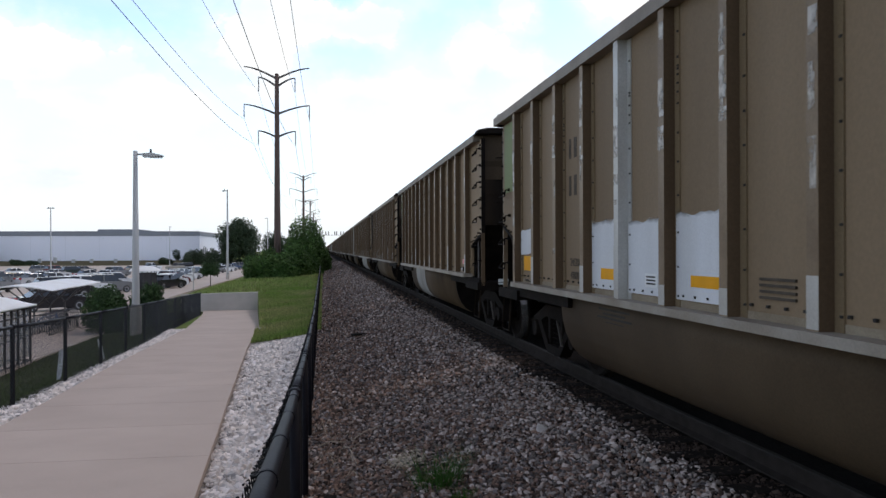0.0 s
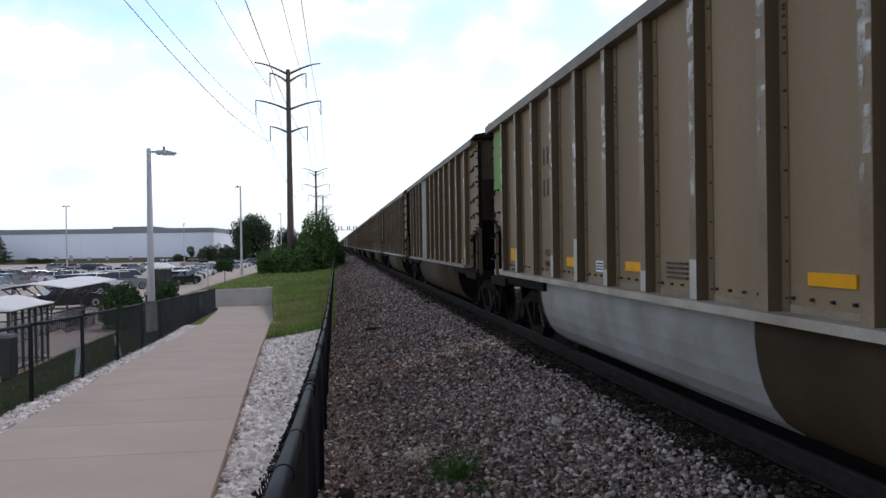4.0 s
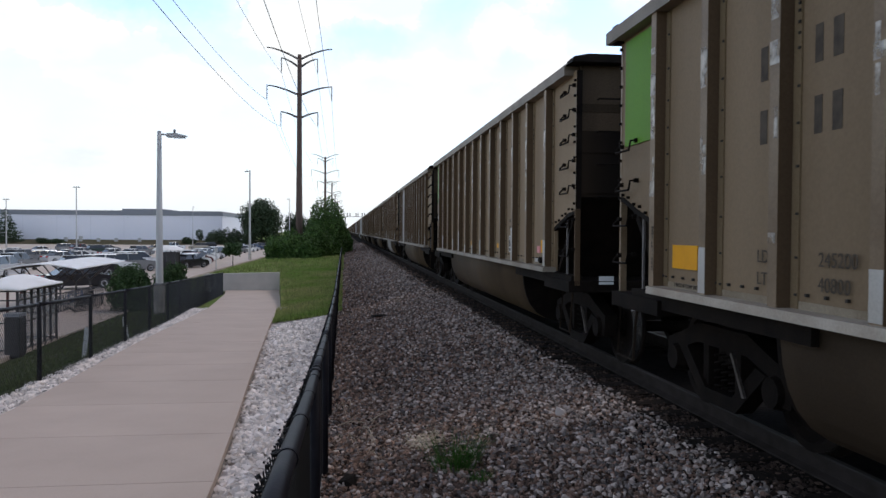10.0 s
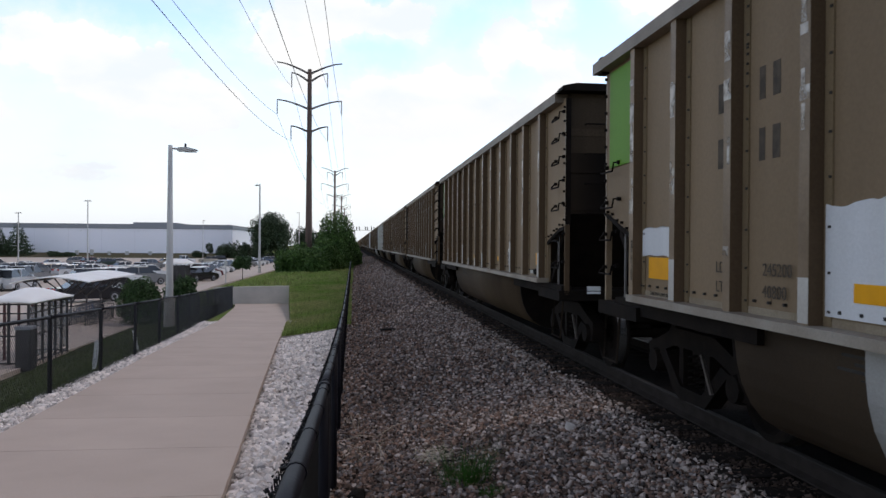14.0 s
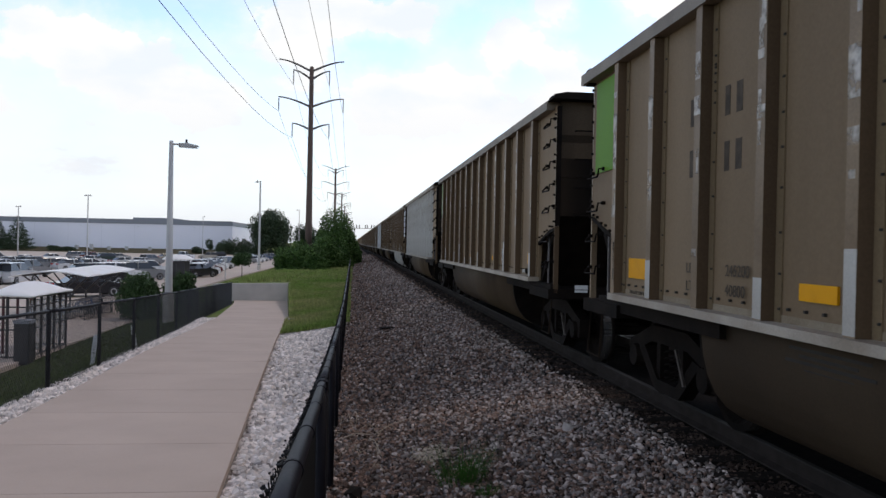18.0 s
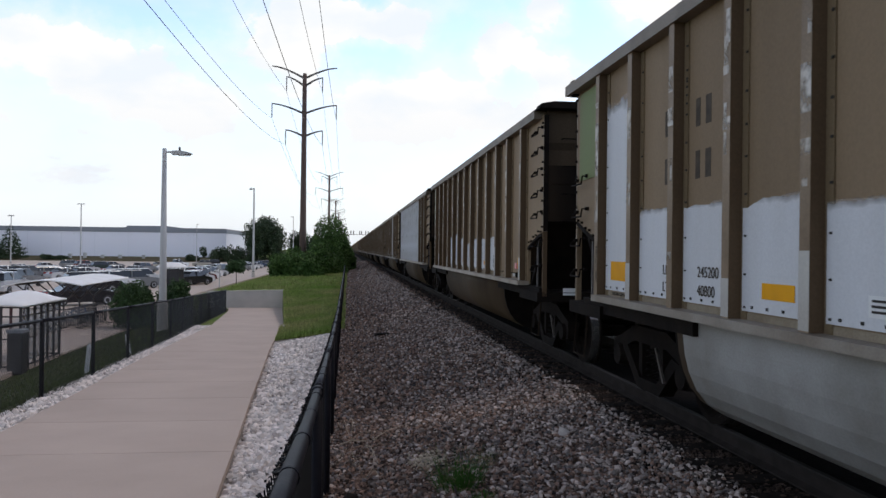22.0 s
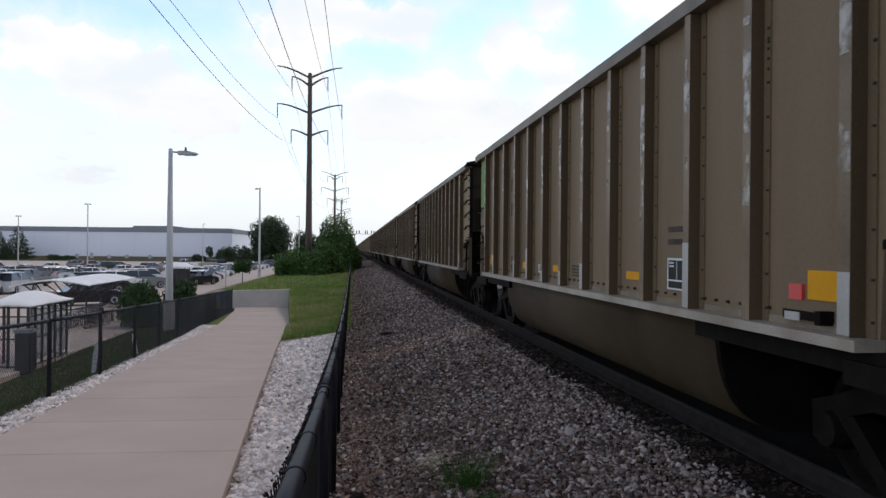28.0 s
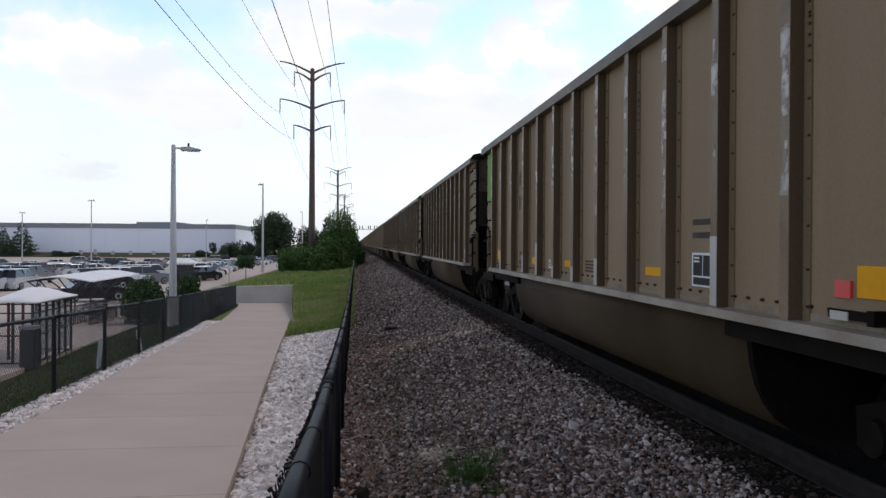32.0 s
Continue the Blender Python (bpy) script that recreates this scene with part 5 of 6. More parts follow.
def fence(name, label, line, base, ys, height, rail_r, post_r, mesh_off, step, wire, knuckle):
    f = thing(name, label, "fence")
    for ya, yb in zip(ys, ys[1:]):
        bm = bmesh.new()
        n = 4
        tube(bm, [(line(ya + (yb - ya) * i / n), ya + (yb - ya) * i / n, base(ya + (yb - ya) * i / n) + height) for i in range(n + 1)], rail_r, 12)
        r = part("top_rail", bm, VINYL, f, smooth=True)
        for q in (0.08, 0.5, 0.92) if ya < 20 else ():
            y = ya + (yb - ya) * q
            bm = bmesh.new()
            tube(bm, ((line(y), y - 0.006, base(y) + height), (line(y), y + 0.006, base(y) + height)), rail_r * 1.14, 12)
            part("tie_ring", bm, VINYL, r)
        for q in ((0.3, 0.72) if ya < 8 else ()):
            y = ya + (yb - ya) * q
            bm = bmesh.new()
            tube(bm, ((line(y), y - 0.006, base(y) + height), (line(y), y + 0.006, base(y) + height)), rail_r * 1.14, 12)
            part("tie_ring", bm, VINYL, r)
    for y in ys:
        bm = bmesh.new()
        tube(bm, ((line(y), y, base(y) - 0.2), (line(y), y, base(y) + height - rail_r * 0.5)), post_r, 12)
        p = part("post", bm, VINYL, f, smooth=True)
        bm = bmesh.new()
        lathe(bm, ((base(y) + height - rail_r, post_r * 1.12), (base(y) + height + rail_r * 0.9, post_r * 1.1), (base(y) + height + rail_r * 1.35, post_r * 0.6)), "z", 12, (line(y), y, 0))
        part("loop_cap", bm, VINYL, p)
        bm = bmesh.new()
        tube(bm, ((line(y), y - 0.03, base(y) + 0.06), (line(y), y + 0.03, base(y) + 0.06)), 0.004, 5)
        part("wire_clip", bm, VINYL, p)
    v, fc = chain_link(lambda y: line(y) + mesh_off, base, height, step, wire, knuckle)(ys[0], ys[-1])
    tagged(part("wire_mesh", soup("wire_mesh", v, fc, MESHWIRE), None, f), "black vinyl-coated chain-link mesh", kind="stuff")
    return f


fence("trackside_fence", "black vinyl chain-link fence with a round top rail beside the track", fence_right, lambda y: max(path_z(y) - 0.07, -1.0 - 0.0 * y), [-1.2, 0.9, 4.1, 7.1, 10.1, 13.1, 16.1, 19.1, 22.1, 25.1, 28.1, 31.1, 34.1, 38, 42, 46, 50, 54, 58, 62, 66, 70], 1.22, 0.0235, 0.029, -0.034, 0.055, 0.002, 0.0)
fence("path_fence", "black vinyl chain-link fence along the white rock edging", fence_left, lambda y: path_z(y) - 0.04, [3.6, 6.8, 9.95, 13.07, 16.17, 19.3, 22.48, 25.73, 28.9, 31.92, 35, 38, 41, 44.1, 47.14], 1.24, 0.026, 0.036, 0.03, 0.075, 0.0029, 0.0)

# twisted wire ends along the top of the trackside mesh
rng = np.random.default_rng(77)
n = 900
ys = 0.9 + 13 * rng.uniform(0, 1, n) ** 1.5
spots = np.stack([np.array([fence_right(y) for y in ys]) - 0.036 + rng.normal(0, 0.007, n), ys, np.array([path_z(y) + 1.15 for y in ys]) + rng.uniform(-0.035, 0.012, n), rng.uniform(0.003, 0.0075, n)], 1)
tagged(new("fence_knuckles", stones("fence_knuckles", spots, MESHWIRE, 78)), "twisted black wire ends along the chain-link top", "fence wire", kind="stuff")

# white marker stakes behind the path fence
for x, y, lean, h in ((-5.38, 17.3, 5, 0.62), (-5.5, 21.1, -9, 0.58)):
    bm = bmesh.new()
    prism(bm, ((-0.045, -0.02), (0.045, -0.02), (0.045, 0.0), (0.03, 0.012), (-0.03, 0.012), (-0.045, 0.0)), "z", -0.15, h)
    solid("marker_stake", bm, WHITE, "leaning white plastic marker stake in the grass", "marker", at=pose(x, y, path_z(y) - 0.12, 0, lean, 20))

# ---- power line ----
def power_pole(x, y, base_z=-2.0, far=False):
    top = 22.4
    p = thing("power_pole", "tall rust-brown steel power pole with curved double arms", "power pole", group="power poles")
    bm = bmesh.new()
    lathe(bm, ((base_z - 0.5, 0.43), (4, 0.38), (12, 0.31), (top - 0.1, 0.24), (top, 0.18)), "z", 10 if far else 18, (0, 0, 0))
    part("mast", bm, POLE_STEEL, p, smooth=True)
    for z, reach, rise, drop in ARMS:
        for s in (-1, 1):
            bm = bmesh.new()
            n = 6
            tube(bm, [(s * (0.2 + (reach - 0.2) * i / n), 0, z + rise * math.sin(1.45 * i / n)) for i in range(n + 1)], 0.14, 6, 0.07)
            a = part("arm", bm, ARM_STEEL, p)
            if drop:
                bm = bmesh.new()
                zt = z + rise
                if far:
                    tube(bm, ((s * (reach - 0.05), 0, zt), (s * (reach - 0.05), 0, zt - drop)), 0.06, 5)
                else:
                    prof = [(zt, 0.03)]
                    for i in range(9):
                        q = zt - 0.15 - i * (drop - 0.3) / 9
                        prof += [(q, 0.04), (q - 0.03, 0.1), (q - 0.09, 0.045)]
                    lathe(bm, prof + [(zt - drop, 0.03)], "z", 8, (s * (reach - 0.05), 0, 0))
                part("insulator", bm, ARM_STEEL, a, "grey hanging insulator string")
    p.matrix_basis = pose(x, y, 0)
    return p


# arm height at the mast, reach, rise to the tip, insulator length
ARMS = ((21.9, 3.8, 1.25, 0.0), (21.0, 2.15, 0.95, 1.75), (17.7, 3.82, 1.02, 1.75), (15.0, 2.2, 0.65, 1.75))
POLES = [(-5.3, -36.0), (-5.24, 95.0), (-5.2, 224.0), (-5.1, 341.0), (-4.9, 448.0), (-4.6, 562.0), (-4.4, 680.0)]
for i, (x, y) in enumerate(POLES):
    power_pole(x, y, far=i != 1)
for z, reach, rise, drop in ARMS[1:]:
    for s in (-1, 1):
        for i, ((xa, ya), (xb, yb)) in enumerate(zip(POLES[:4], POLES[1:5])):
            bm = bmesh.new()
            zt = z + rise - drop
            sag = 3.3
            n = 14
            pts = [(xa + (xb - xa) * k / n + s * (reach - 0.05), ya + (yb - ya) * k / n, zt - 4 * sag * (k / n) * (1 - k / n)) for k in range(n + 1)]
            tube(bm, pts, 0.017, 5)
            solid("power_wire", bm, WIRE, "thin dark overhead power conductor strung between poles", "cable", group="power wires")

# ---- lamps ----
def lamp_post(x, y, z, top, r0, r1, arm, name="street_lamp", base=1.6, two=False, turn=0.0):
    p = thing("street_lamp", "tall grey parking-lot lamp post with a flat lamp head", "street lamp", group="lamp posts")
    bm = bmesh.new()
    lathe(bm, ((z + base, r0), (z + base + 0.05, r0), (top, r1), (top + 0.02, r1 * 0.8)), "z", 16, (0, 0, 0))
    part("pole", bm, LAMP_GREY, p, smooth=True)
    if base > 0.05:
        bm = bmesh.new()
        lathe(bm, ((z - 0.3, r0 * 1.5), (z + base - 0.04, r0 * 1.45), (z + base, r0 * 1.3)), "z", 18, (0, 0, 0))
        part("footing", bm, WALL_CONCRETE, p, "grey concrete footing")
        bm = bmesh.new()
        lathe(bm, ((z + base, r0 * 1.25), (z + base + 0.06, r0 * 1.2)), "z", 16, (0, 0, 0))
        part("base_plate", bm, DARK_FRAME, p)
    for s in ((1, -1) if two else (1,)):
        bm = bmesh.new()
        tube(bm, ((s * r1, 0, top - 0.12), (s * (r1 + arm * 0.35), 0, top - 0.13)), 0.04, 8)
        part("bracket", bm, LAMP_GREY, p)
        bm = bmesh.new()
        prism(bm, [(s * a, b) for a, b in ((arm * 0.25, top - 0.17), (arm * 0.3, top - 0.08), (arm * 0.6, top - 0.06), (arm, top - 0.16), (arm, top - 0.2), (arm * 0.3, top - 0.24))], "y", -0.15, 0.15)
        h = part("lamp_head", bm, LAMP_GREY, p)
        bm = bmesh.new()
        box(bm, min(s * arm * 0.5, s * arm * 0.95), max(s * arm * 0.5, s * arm * 0.95), -0.12, 0.12, top - 0.262, top - 0.235)
        part("lens", bm, WHITE, h)
        bm = bmesh.new()
        lathe(bm, ((top - 0.06, 0.045), (top + 0.08, 0.045), (top + 0.1, 0.02)), "z", 10, (s * arm * 0.55, 0, 0))
        part("photocell", bm, DARK_FRAME, h)
    p.matrix_basis = pose(x, y, 0, 0, 0, turn)
    return p


lamp_post(-7.53, 33.77, LOT_Z, 5.7, 0.155, 0.085, 1.1, base=1.64)
lamp_post(-13.6, 118.0, lot_z(118), 10.4, 0.17, 0.10, 0.75, base=0.9, turn=180)
lamp_post(-53.0, 166.0, lot_z(166), 10.2, 0.15, 0.09, 0.75, base=0.9, two=True)
lamp_post(-75.0, 188.0, lot_z(188), 8.4, 0.15, 0.09, 0.75, base=0.9, two=True)
lamp_post(-45.5, 248.0, lot_z(248), 8.8, 0.12, 0.08, 0.6, base=0.5)
lamp_post(-15.4, 230.0, -2.5, 10.8, 0.13, 0.08, 0.8, base=0.5, turn=180)

# ---- warehouse ----
wh = thing("warehouse", "long low white precast warehouse with a grey parapet band", "warehouse")
bm = bmesh.new()
WX0, WX1, WY = -330.0, -44.5, 300.0
prism(bm, ((WX0, WY), (WX1, WY), (-42.5, 372), (WX0, 372)), "z", -2.4, 6.9)
part("wall", bm, WAREHOUSE, wh)
bm = bmesh.new()
prism(bm, ((WX0 - 0.2, WY - 0.25), (WX1 + 0.2, WY - 0.25), (-42.2, 372.3), (WX0 - 0.2, 372.3)), "z", 6.92, 8.5)
part("parapet", bm, WAREHOUSE_BAND, wh)
bm = bmesh.new()
box(bm, WX0, WX1 - 0.5, WY + 0.8, 371, 8.52, 8.62)
part("roof", bm, WAREHOUSE_BAND, wh)
bm = bmesh.new()
prism(bm, ((-81.0, 8.62), (-63.0, 8.62), (-63.0, 9.0), (-67.0, 9.4), (-81.0, 9.35)), "y", 304, 330)
part("roof_house", bm, WAREHOUSE_BAND, wh)
for i in range(24):
    x = WX1 - 11.6 * (i + 1)
    bm = bmesh.new()
    box(bm, x - 0.09, x + 0.09, WY - 0.06, WY + 0.05, -2.0, 6.9)
    part("panel_joint", bm, JOINT, wh)
for i in range(10):
    x = -58 - 20 * i
    bm = bmesh.new()
    box(bm, x - 0.28, x + 0.28, WY - 0.35, WY, 5.9, 6.15)
    part("wall_light", bm, WHITE, wh)
for x, h in ((-97, 0.9), (-92, 1.3), (-86, 0.6), (-80, 0.7), (-104, 0.6), (-72, 0.7)):
    bm = bmesh.new()
    prism(bm, ((x - 0.5, -2.6), (x + 0.5, -2.6), (x + 0.5, -2.0 + h), (x - 0.5, -2.0 + h)), "y", 292.0, 293.0)
    solid("utility_box", bm, LAMP_GREY, "small grey utility cabinet before the warehouse", "cabinet", group="utility boxes")
bm = bmesh.new()
prism(bm, ((282, -4.2), (299.9, -4.2), (299.9, -2.0), (282, -3.45)), "x", -330, -17)
solid("verge", bm, VERGE, "strip of dull brown-green grass before the warehouse", "grass", "structure")


# ---- trees and shrubs ----
def tree(x, y, z, lobes, n, size, mat, seed, trunk=(0.25, 3.0), name="tree", label="", category="tree"):
    t = thing(name, label, category, pose(x, y, z))
    rng = random.Random(seed)
    r, h = trunk
    bm = bmesh.new()
    tube(bm, ((0, 0, -0.3), (rng.uniform(-0.1, 0.1) * r, 0, h * 0.5), (rng.uniform(-0.4, 0.4) * r, rng.uniform(-0.4, 0.4) * r, h)), r, 9, r * 0.55)
    part("trunk", bm, BARK, t)
    for lx, ly, lz, *_ in lobes[:7]:
        bm = bmesh.new()
        tube(bm, ((0, 0, h * 0.7), (lx * 0.5, ly * 0.5, (h * 0.7 + lz) * 0.5 + 0.15), (lx * 0.9, ly * 0.9, lz)), r * 0.45, 6, r * 0.12)
        part("limb", bm, BARK, t)
    pts = crown_points(n, lobes, seed)
    part("crown", leaves("crown", pts, size, mat, seed), None, t)
    return t


def lobe_ball(w, h, n, seed, base=0.0, flat=1.0):
    r = random.Random(seed)
    out = []
    for i in range(n):
        a = r.uniform(0, 6.28)
        d = r.uniform(0.2, 0.62) * w
        zc = base + h * r.uniform(0.3, 0.8)
        s = r.uniform(0.28, 0.45)
        out.append((d * math.cos(a), d * math.sin(a) * flat, zc, w * s, w * s * flat, h * s * 0.75))
    return out


# the leafy thicket beside the track, clump after clump
for i, (x, y, w, h) in enumerate(((-5.9, 78, 1.5, 2.2), (-4.5, 79, 1.8, 2.9), (-3.1, 82, 1.9, 3.8), (-1.9, 88, 1.9, 6.6), (-1.0, 90, 1.5, 4.7), (-0.2, 93, 1.1, 3.0), (-3.6, 77, 1.2, 2.2), (-6.3, 84, 1.5, 2.6), (-1.6, 84, 1.4, 2.6), (-2.6, 95, 2.0, 4.4), (-5.0, 92, 2.2, 3.4))):
    tree(x, y, -1.25 - 0.06 * abs(x), lobe_ball(w * 1.25, h * 1.2, 18, 40 + i, -0.24 * h), 15500, 0.115, LEAF, 60 + i, (0.1, h * 0.6), "shrub", "dense dark green leafy shrub beside the track", "shrub")
for i in range(16):
    y = 104 + 22 * i
    tree(-3.2 - 0.5 * (i % 3), y, -1.2, lobe_ball(2.0, 3.4 + (i % 3), 6, 140 + i, 0.1), 1500, 0.3, LEAF, 160 + i, (0.12, 2.0), "shrub", "far green shrub along the railway line", "shrub")
# big dark tree by the lot, and companions
tree(-29.5, 292, -3.6, lobe_ball(8.6, 16.6, 34, 3, -0.8), 21000, 0.36, LEAF_DARK, 7, (0.5, 5.0), label="large dark green broadleaf tree behind the parking lot")
tree(-18.5, 300, -3.4, lobe_ball(5.2, 12.0, 14, 4, -0.5), 6500, 0.27, LEAF_DARK, 8, (0.35, 4.0), label="dark green broadleaf tree beside a larger one")
tree(-11.5, 290, -2.5, lobe_ball(5.0, 8.5, 10, 5, 0.0), 4500, 0.27, LEAF_DARK, 9, (0.3, 3.0), label="dark green tree partly hidden by shrubs")
for i, (x, y, w, h) in enumerate(((-46, 284, 3.4, 6.0), (-42.0, 285, 3.4, 6.2), (-38, 286, 3.4, 6.3), (-34.4, 285, 3.2, 6.2), (-54, 286, 3.0, 2.4), (-102, 287, 3.4, 2.0), (-98, 287, 3.0, 1.8))):
    tree(x, y, -3.4, lobe_ball(w, h * 1.15, 12, 200 + i, -0.25 * h), 4200, 0.2, LEAF_DARK, 210 + i, (0.1, 1.0), "hedge_shrub", "dark clipped hedge shrub at the lot's far edge", "hedge")
tree(-50.5, 287, -3.3, [(0, 0, 3.6, 1.3, 1.3, 1.6), (0.5, 0, 2.4, 1.0, 1.0, 1.0)], 900, 0.22, LEAF_DARK, 77, (0.08, 3.0), label="slim young tree before the warehouse")
# conifers at the warehouse's left
for i, (x, w, h) in enumerate(((-116, 6.2, 11.6), (-122, 5.2, 9.6))):
    lob = [(0, 0, 0.8 + h * k / 8, w * (1 - k / 8.6) * 0.95, w * (1 - k / 8.6) * 0.95, h * 0.09) for k in range(8)]
    tree(x, 290, -3.3, lob, 5200, 0.27, LEAF_DARK, 300 + i, (0.25, h * 0.9), "conifer", "dark green spreading conifer before the warehouse", "tree")
# shrubs and small tree near the lamp
tree(-9.9, 38.5, LOT_Z, lobe_ball(1.35, 2.45, 17, 21, -0.4), 15000, 0.06, LEAF_BUSH, 22, (0.05, 1.2), "shrub", "rounded dark green shrub by the lamp post", "shrub")
tree(-8.3, 39.5, LOT_Z + 0.1, lobe_ball(1.0, 2.8, 15, 23, -0.45), 11000, 0.06, LEAF_BUSH, 24, (0.05, 1.2), "shrub", "dark green shrub behind the lamp post", "shrub")
tree(-10.85, 80.0, -2.05, lobe_ball(1.25, 1.35, 9, 25, 1.2), 3600, 0.09, LEAF_BUSH, 26, (0.05, 1.9), label="small young tree on the grass bank")

# ---- shelters ----
sh = thing("smoking_shelter", "small dark-framed shelter with a white domed roof", "shelter", pose(-10.5, 27.3, LOT_Z))
bm = bmesh.new()
nx, ny = 10, 10
W, D = 0.74, 1.85
dome = [[bm.verts.new((W * (2 * i / nx - 1), D * (2 * j / ny - 1), 2.06 + 0.36 * (1 - (2 * i / nx - 1) ** 2) * (1 - 0.9 * (2 * j / ny - 1) ** 2))) for i in range(nx + 1)] for j in range(ny + 1)]
for j in range(ny):
    for i in range(nx):
        bm.faces.new((dome[j][i], dome[j][i + 1], dome[j + 1][i + 1], dome[j + 1][i]))
geo = bmesh.ops.extrude_face_region(bm, geom=bm.faces[:])
for v in [g for g in geo["geom"] if isinstance(g, bmesh.types.BMVert)]:
    v.co.z -= 0.06
part("roof", bm, ROOF_WHITE, sh, "white domed roof", smooth=True)
for x, y in [(-0.58, -1.65), (0.0, -1.65), (0.58, -1.65)] + [(0.58, -1.65 + 0.55 * i) for i in range(1, 7)] + [(-0.58, -0.55), (-0.58, 0.55), (-0.58, 1.65), (0.0, 1.65)]:
    bm = bmesh.new()
    box(bm, x - 0.035, x + 0.035, y - 0.035, y + 0.035, 0, 2.05)
    part("post", bm, DARK_FRAME if x > -0.5 else MAROON, sh)
for z in (0.16, 1.0, 1.7, 1.98):
    for x0, x1, y0, y1 in ((-0.58, 0.58, -1.67, -1.63), (0.56, 0.60, -1.65, 1.65), (-0.58, 0.58, 1.63, 1.67)):
        bm = bmesh.new()
        box(bm, x0, x1, y0, y1, z - 0.022, z + 0.022)
        part("frame_rail", bm, DARK_FRAME, sh)
for i in range(6):
    y = -1.65 + 0.55 * i
    bm = bmesh.new()
    box(bm, 0.575, 0.59, y + 0.14, y + 0.42, 0.3, 1.9)
    part("panel", bm, PANEL_GLASS, sh, "cloudy clear panel")
bm = bmesh.new()
box(bm, -0.22, 0.22, -0.22, 0.22, 0.0, 1.26)
bmesh.ops.recalc_face_normals(bm, faces=bm.faces)
bmesh.ops.bevel(bm, geom=bm.edges[:], offset=0.03, segments=2, affect="EDGES")
bin_ = thing("litter_bin", "tall dark grey litter bin beside the shelter", "bin", pose(-9.85, 25.25, LOT_Z))
part("body", bm, DARK_FRAME, bin_)
bm = bmesh.new()
box(bm, -0.24, 0.24, -0.24, 0.24, 1.26, 1.36)
part("lid", bm, WAREHOUSE_BAND, bin_)

# long bicycle canopy on V struts
cp = thing("bicycle_canopy", "long curved pale canopy on dark V-shaped struts", "canopy", pose(-14.3, 43.6, LOT_Z, 0.4))
n = 12
prof_t = [(-1.9 + 3.6 * i / n, 1.98 + 0.26 * math.sin(math.pi * i / n) + 0.08 * i / n) for i in range(n + 1)]
for j in range(11):
    bm = bmesh.new()
    ya = -4.0 + 0.75 * j
    prism(bm, prof_t + [(a, b - 0.05) for a, b in prof_t[::-1]], "y", ya + 0.002, ya + 0.748)
    part("roof_panel", bm, ROOF_WHITE, cp, "pale corrugated roof panel")
for j in range(4):
    y = -3.4 + 2.4 * j
    bm = bmesh.new()
    tube(bm, ((-0.1, y, 0.0), (-0.1, y, 1.05)), 0.05, 8)
    part("post", bm, DARK_FRAME, cp)
    for a in (-1.2, 1.15):
        for dy in (-0.7, 0.7):
            bm = bmesh.new()
            tube(bm, ((-0.1, y, 1.0), (a, y + dy, 2.06)), 0.035, 6)
            part("strut", bm, DARK_FRAME, cp)
for a in (-1.25, 1.2):
    bm = bmesh.new()
    box(bm, a - 0.04, a + 0.04, -4, 4.2, 2.0, 2.07)
    part("purlin", bm, DARK_FRAME, cp)

# bicycle rack and bicycles
rack = thing("bicycle_rack", "dark tubular bicycle rack of upright loops", "bicycle rack", pose(-12.4, 39.6, LOT_Z + 0.12))
for i in range(15):
    bm = bmesh.new()
    y = -2.1 + 0.3 * i
    tube(bm, ((-0.35, y, 0.0), (-0.35, y, 0.75), (-0.2, y, 0.9), (0.2, y, 0.9), (0.35, y, 0.75), (0.35, y, 0.0)), 0.025, 6)
    part("loop", bm, DARK_FRAME, rack)


def bicycle(x, y, z, turn, paint):
    b = thing("bicycle", "dark parked bicycle leaning in the rack", "bicycle", group="bicycles")
    for s in (-0.52, 0.52):
        bm = bmesh.new()
        ring = [(s + 0.33 * math.cos(a), 0, 0.34 + 0.33 * math.sin(a)) for a in [2 * math.pi * k / 20 for k in range(21)]]
        tube(bm, ring, 0.02, 5)
        w = part("wheel", bm, RUBBER, b)
        for k in range(4):
            c, d = math.cos(k * 0.785), math.sin(k * 0.785)
            bm = bmesh.new()
            tube(bm, ((s - 0.31 * c, 0, 0.34 - 0.31 * d), (s + 0.31 * c, 0, 0.34 + 0.31 * d)), 0.004, 3)
            part("spoke", bm, CHROME, w)
    bm = bmesh.new()
    for p, q in (((-0.52, 0.34), (-0.12, 0.36)), ((-0.12, 0.36), (-0.2, 0.86)), ((-0.52, 0.34), (-0.19, 0.78)), ((-0.12, 0.36), (0.38, 0.78)), ((-0.19, 0.78), (0.38, 0.82)), ((0.52, 0.34), (0.36, 0.95))):
        tube(bm, ((p[0], 0, p[1]), (q[0], 0, q[1])), 0.018, 6)
    part("frame", bm, paint, b)
    bm = bmesh.new()
    tube(bm, ((0.3, -0.28, 1.0), (0.36, 0, 0.98), (0.3, 0.28, 1.0)), 0.014, 6)
    part("handlebar", bm, DARK_FRAME, b)
    bm = bmesh.new()
    prism(bm, ((-0.32, -0.07), (-0.05, -0.02), (-0.05, 0.02), (-0.32, 0.07)), "z", 0.86, 0.91)
    part("saddle", bm, RUBBER, b)
    b.matrix_basis = pose(x, y, z, 0, 0, turn)


for i, (x, y, turn) in enumerate(((-12.0, 40.5, 12), (-12.4, 38.3, 25), (-12.5, 37.6, 30), (-12.3, 39.4, 20))):
    bicycle(x, y, LOT_Z + 0.12, turn, (CAR_PAINT["black"], CAR_PAINT["blue"], CAR_PAINT["grey"], CAR_PAINT["black"])[i])

